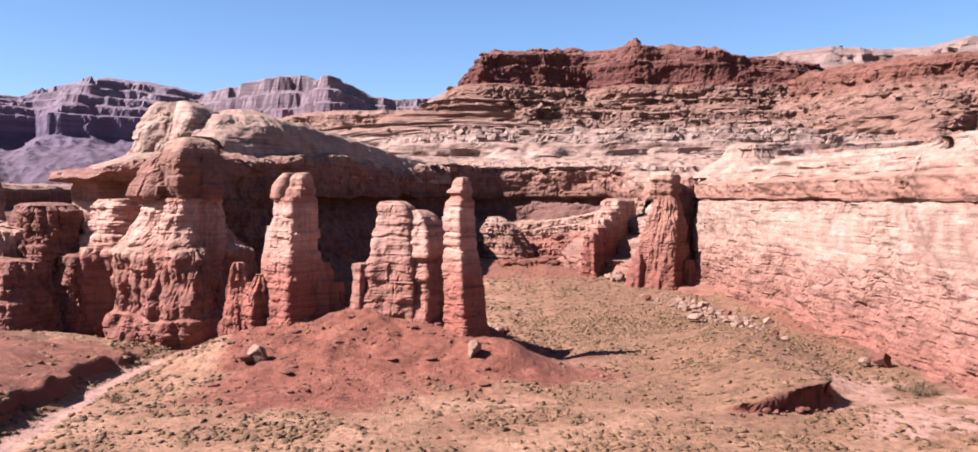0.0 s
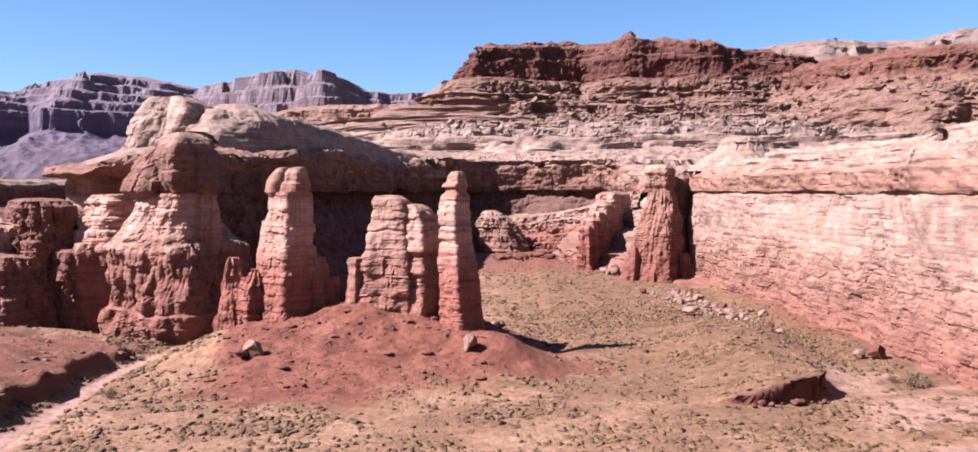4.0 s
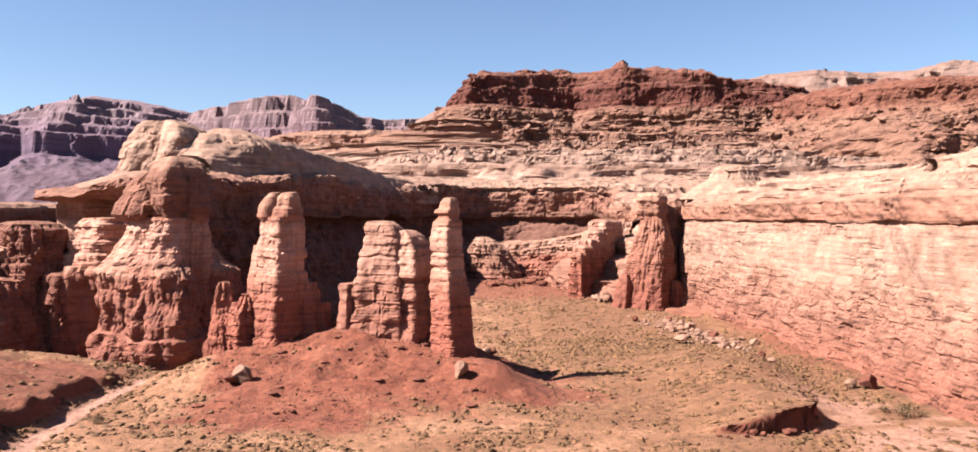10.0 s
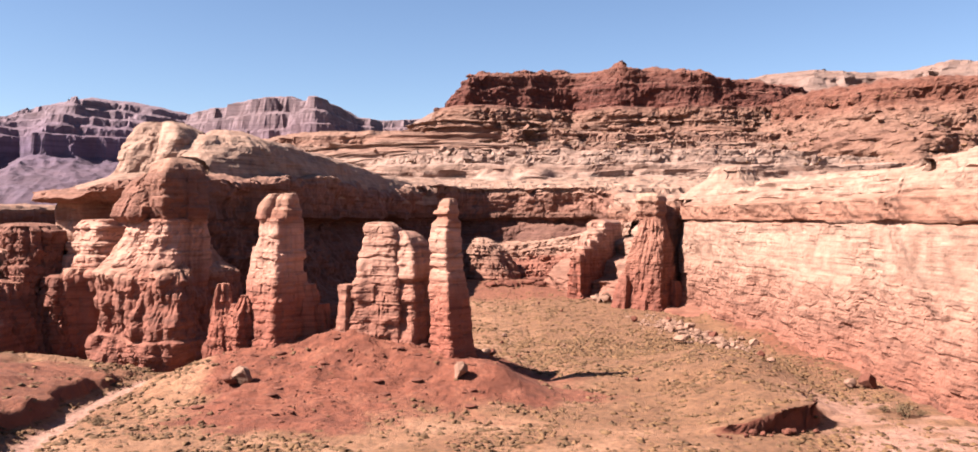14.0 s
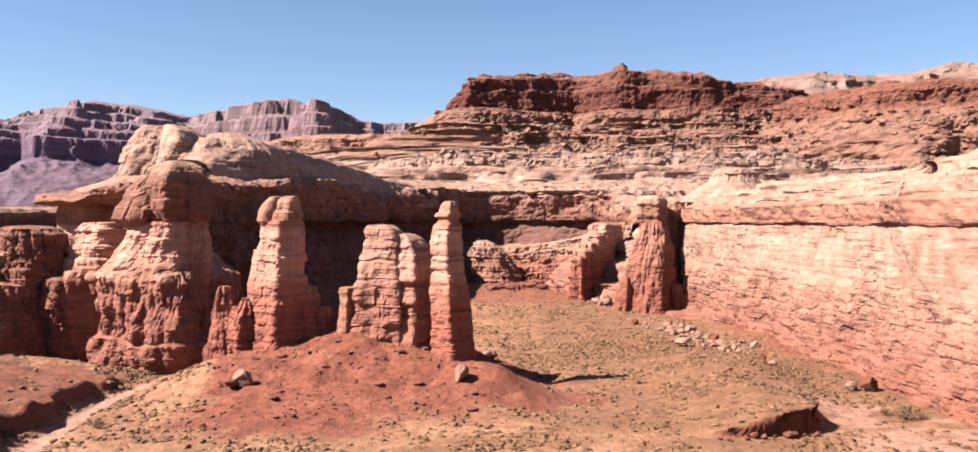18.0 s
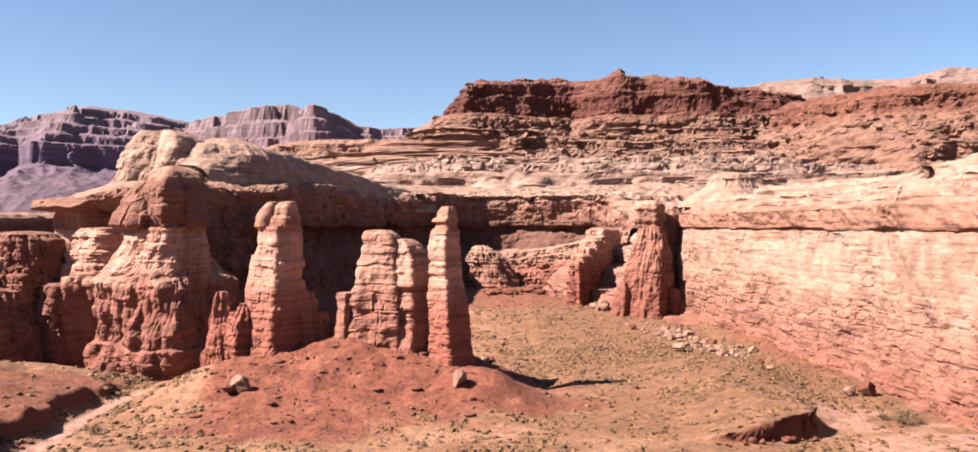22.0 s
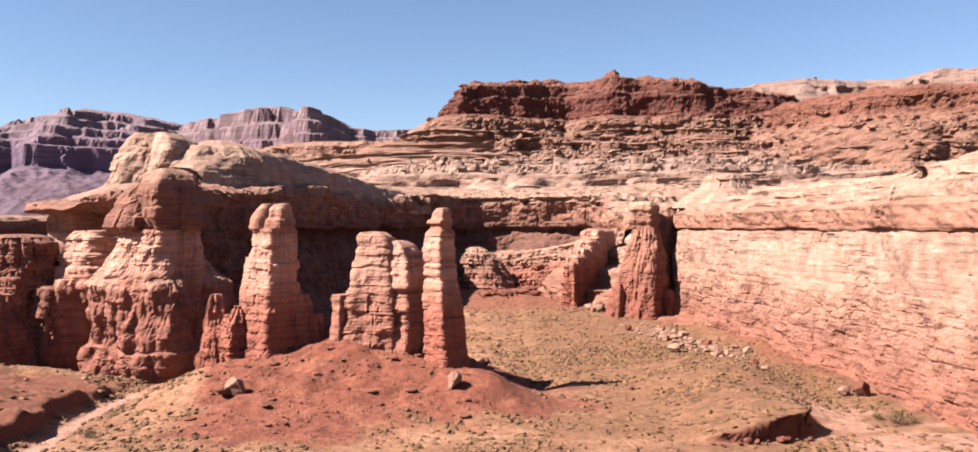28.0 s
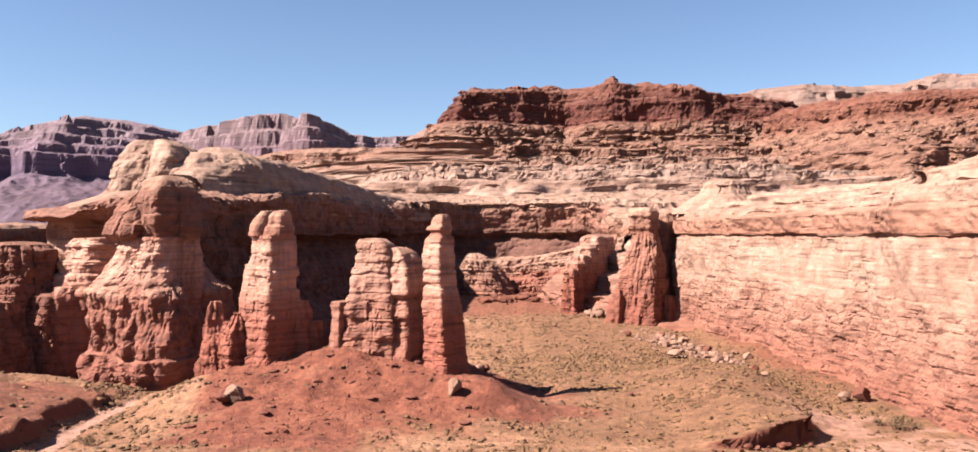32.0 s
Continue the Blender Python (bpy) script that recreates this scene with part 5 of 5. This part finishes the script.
boulder(46.6, 150, 1.7, "red", 0, "small red boulder in the scrub")
boulder(40.2, 152, 1.7, "pale", 4, "low tan boulder in the scrub", turn=2)
boulder(32.5, 197, 1.9, "red", 1, "red boulder in the scrub below the capped tower")
boulder(41.5, 146, 1.3, "pale", 5, "low pale slab on the sand")
boulder(46.0, 143, 1.5, "pale", 5, "low pale slab on the sand", turn=1.2)
rng = np.random.default_rng(21)
for k in range(9):
    boulder(29.6 + rng.normal() * 1.4, 230 + rng.normal() * 2, rng.uniform(1.4, 3.8), "pale", int(rng.integers(6)), "pale fallen block in a heap below the fin", "fallen blocks below the fin", rng.uniform(0, 6), sink=0.3)
for k in range(70):
    x = -2 + 30 * rng.random()
    boulder(x, 276 + 0.28 * x + rng.normal() * 6, 0.9 + 3.2 * rng.random() ** 2.5, "red", int(rng.integers(6)), "red rubble block below the rock terraces", "rubble below the terraces", rng.uniform(0, 6), (1.3, 1.0, 0.8), sink=0.35)
for k in range(16):
    t = rng.random()
    boulder(26 + 13.5 * t + rng.normal() * 0.4, 99.4 + 5.2 * t ** 1.6 + rng.normal() * 0.5, 0.4 + 1.1 * rng.random() ** 2, "red", int(rng.integers(6)), "red block fallen from the undercut bank", "fallen bank blocks", rng.uniform(0, 6), sink=0.3)
for k in range(130):
    t = rng.random() ** 0.8
    x, y = 38.5 + 8.0 * t + rng.normal() * 2.4, 196 - 30 * t + rng.normal() * 4.5
    boulder(x, y, 0.4 + 1.9 * rng.random() ** 3.5, "pale" if rng.random() < 0.9 else "red", int(rng.integers(6)), "pale rubble block below the cliff", "rubble below the cliff", rng.uniform(0, 6), sink=0.35)
for k in range(48):
    x, y = -38 + 36 * rng.random(), 106 + 22 * rng.random()
    boulder(x, y, 0.4 + 1.5 * rng.random() ** 2, "red", int(rng.integers(6)), "low red rock half buried in the debris mound", "rocks on the debris mound", rng.uniform(-0.4, 0.4), (1.35, 0.8, 0.6), 0.6, name="ledge_rock")
for k in range(40):
    x, y = 2 + 44 * rng.random(), 120 + 110 * rng.random()
    boulder(x, y, 0.35 + 0.9 * rng.random() ** 2, "pale" if rng.random() < 0.5 else "red", int(rng.integers(6)), "small loose rock on the desert floor", "loose rocks", rng.uniform(0, 6), sink=0.35, name="loose_rock")


# ---- loose blocks and brush on the mesa slopes ----
def slope_field(name, rows, count, low, high, seed, size, material, label, category):
    rng = np.random.default_rng(seed)
    flat = rows.reshape(-1, 3)
    pick = flat[(flat[:, 2] > low) & (flat[:, 2] < high)]
    c = pick[rng.integers(0, len(pick), count)]
    bm = bmesh.new()
    bmesh.ops.create_icosphere(bm, subdivisions=1, radius=1.0)
    v = np.array([p.co for p in bm.verts])
    f = np.array([[q.index for q in t.verts] for t in bm.faces])
    bm.free()
    r = size[0] + (size[1] - size[0]) * rng.random((count, 1, 1)) ** 2.5
    stretch = rng.uniform(0.7, 1.5, (count, 1, 3)) * np.array([1.2, 1.2, 0.65])
    V = c[:, None] + v[None] * (1 + 0.35 * rng.normal(size=(count, len(v), 1))) * r * stretch
    F = (f[None] + (np.arange(count) * len(v))[:, None, None]).reshape(-1, 3)
    ob = raw_mesh(name, V.reshape(-1, 3), F, material)
    return tagged(ob, label, category, kind="stuff")


slope_field("slope_blocks", slope_rows, 1100, 60, 112, 81, (0.5, 3.4), rock_mesa, "loose tan blocks strewn on the mesa slope", "rocks")
slope_field("slope_blocks", shoulder_rows, 1500, 38, 104, 82, (0.5, 2.6), rock_shoulder, "loose reddish blocks strewn on the mesa shoulder", "rocks")
slope_field("slope_brush", slope_rows, 3200, 56, 112, 83, (0.3, 0.9), leaf_dry, "dark brush dotted over the mesa slope", "shrubs")
slope_field("slope_brush", shoulder_rows, 1500, 36, 104, 84, (0.35, 1.0), leaf_dry, "dark brush dotted over the mesa shoulder", "shrubs")


# ---- scrub ----
def tuft_field(name, xs, ys, sizes, material, label, seed):
    """Many low shrubs: each a ragged hummock of short twigs and leaves."""
    rng = np.random.default_rng(seed)
    n = len(xs)
    bm = bmesh.new()
    bmesh.ops.create_icosphere(bm, subdivisions=2, radius=1.0)
    v = np.array([p.co for p in bm.verts])
    keep = v[:, 2] > -0.25
    index = np.cumsum(keep) - 1
    f = np.array([[index[q.index] for q in t.verts] for t in bm.faces if all(keep[q.index] for q in t.verts)])
    v = v[keep]
    bm.free()
    kinds = [v * (1 + 0.38 * rng.normal(size=(len(v), 1))) + 0.12 * rng.normal(size=v.shape) for _ in range(24)]
    V = np.array(kinds)[rng.integers(0, 24, n)]
    stretch = rng.uniform(0.75, 1.3, (n, 1, 3)) * np.array([1, 1, 0.5])
    V = V * stretch * sizes[:, None, None]
    z0 = ground_height(xs, ys)
    V = V + np.stack([xs, ys, z0], 1)[:, None]
    F = (f[None] + (np.arange(n) * len(v))[:, None, None]).reshape(-1, 3)
    ob = tri_mesh(name, V.reshape(-1, 3), F, material)
    return tagged(ob, label, "shrubs", kind="stuff")


def tri_mesh(name, V, F, material):
    me = bpy.data.meshes.new(name)
    me.vertices.add(len(V))
    me.vertices.foreach_set("co", V.reshape(-1).astype(np.float32))
    me.loops.add(F.size)
    me.loops.foreach_set("vertex_index", F.reshape(-1).astype(np.int32))
    me.polygons.add(len(F))
    me.polygons.foreach_set("loop_start", np.arange(0, F.size, 3, dtype=np.int32))
    me.update(calc_edges=True)
    me.materials.append(material)
    return new(name, me)


def grid_mesh_quads(name, quad, material):
    me = bpy.data.meshes.new(name)
    n = len(quad)
    me.vertices.add(n * 4)
    me.vertices.foreach_set("co", quad.reshape(-1).astype(np.float32))
    me.loops.add(n * 4)
    me.loops.foreach_set("vertex_index", np.arange(n * 4, dtype=np.int32))
    me.polygons.add(n)
    me.polygons.foreach_set("loop_start", np.arange(0, n * 4, 4, dtype=np.int32))
    me.update(calc_edges=True)
    me.materials.append(material)
    return new(name, me)


def scatter(n, x0, x1, y0, y1, seed, keep):
    rng = np.random.default_rng(seed)
    x, y = rng.uniform(x0, x1, n), rng.uniform(y0, y1, n)
    _, red, wash, scrub = ground_height(x, y, True)
    ok = rng.random(n) < keep(x, y, red, wash, scrub)
    return x[ok], y[ok], rng.random(ok.sum())


def open_sand(x, y, red, wash, scrub):
    patch = step(-0.3, 0.4, fbm(x / 7, y / 5, 55.5, 4))
    return (0.12 + 0.88 * patch) * (1 - 0.96 * red) * (1 - 0.95 * wash)


xs, ys, q = scatter(27000, -62, 58, 82, 175, 61, open_sand)
tuft_field("desert_scrub", xs, ys, 0.12 + 0.36 * q ** 2.5, leaf_dry, "low brown desert shrubs scattered on sand", 62)
xs, ys, q = scatter(15000, -25, 55, 150, 290, 63, open_sand)
tuft_field("desert_scrub", xs, ys, 0.13 + 0.36 * q ** 3, leaf_dry, "low olive shrubs on the amphitheatre floor", 64)
xs, ys, q = scatter(1300, -105, -52, 100, 160, 65, open_sand)
tuft_field("desert_scrub", xs, ys, 0.17 + 0.4 * q ** 2, leaf_dry, "low dry shrubs on the left bank", 66)
xs, ys, q = scatter(1300, -42, 2, 102, 132, 67, lambda x, y, red, wash, scrub: red * 0.8)
tuft_field("red_stones", xs, ys, 0.06 + 0.22 * q ** 3, red_rock, "small red stones strewn on the debris mound", 68)["category"] = "stones"


heap = np.random.default_rng(69)
along = heap.random(420)
xs, ys = 38.5 + 9.0 * along + heap.normal(size=420) * 2.4, 197 - 33 * along + heap.normal(size=420) * 5.0
tuft_field("rubble_stones", xs, ys, 0.22 + 0.45 * heap.random(420) ** 2, pale_rock, "small pale rubble stones heaped below the cliff", 70)["category"] = "stones"


def bush(x, y, size, label, seed):
    """A bigger shrub: forked stems under a loose crown of small leaves."""
    rng = np.random.default_rng(seed)
    z = on_ground(x, y)
    top = thing("bush", label, "bush", (x, y, z), "bushes by the wash")
    verts, faces = [], []
    for k in range(9):
        a, lean = rng.uniform(0, 6.28), rng.uniform(0.2, 0.8)
        tip = np.array([math.cos(a) * lean * size, math.sin(a) * lean * size, size * rng.uniform(0.6, 1.0)])
        base = len(verts)
        for f, w in ((0, 0.05), (0.5, 0.035), (1, 0.012)):
            for m in range(5):
                b = m * 6.283 / 5
                p = tip * f * np.array([1, 1, 1 - 0.2 * (1 - f)])
                verts.append((p[0] + w * size * 0.6 * math.cos(b), p[1] + w * size * 0.6 * math.sin(b), p[2]))
        for ring in (0, 1):
            for m in range(5):
                a0, a1 = base + ring * 5 + m, base + ring * 5 + (m + 1) % 5
                faces.append((a0, a1, a1 + 5, a0 + 5))
    raw_mesh("stems", verts, faces, bark, top)
    n = 420
    d = rng.normal(size=(n, 3))
    d /= np.linalg.norm(d, axis=1, keepdims=True)
    r = size * rng.uniform(0.35, 1.0, (n, 1)) * (1 + 0.3 * np.sin(d[:, :1] * 5 + seed))
    c = d * r * np.array([1.15, 1.0, 0.55]) + np.array([0, 0, 0.55 * size])
    c[:, 2] = np.abs(c[:, 2])
    w = size * rng.uniform(0.05, 0.12, (n, 1))
    u = rng.normal(size=c.shape)
    v = np.cross(u, rng.normal(size=c.shape))
    u /= np.linalg.norm(u, axis=1, keepdims=True)
    v /= np.linalg.norm(v, axis=1, keepdims=True)
    crown = grid_mesh_quads("crown", np.stack([c - u * w, c - v * w * 0.6, c + u * w, c + v * w * 0.6], 1), leaf_green)
    crown.parent = top


bush(53.5, 112.5, 1.6, "round olive-green bush on the sandy flat by the cliff", 71)
bush(52.0, 115.0, 0.9, "small olive bush on the sandy flat by the cliff", 72)
bush(56.0, 113.0, 0.8, "small olive bush on the sandy flat by the cliff", 73)
bush(-51.5, 147.5, 1.5, "grey-green bush at the bend of the wash", 74)
bush(-47.0, 104.0, 0.9, "dark low bush beside the wash", 75)
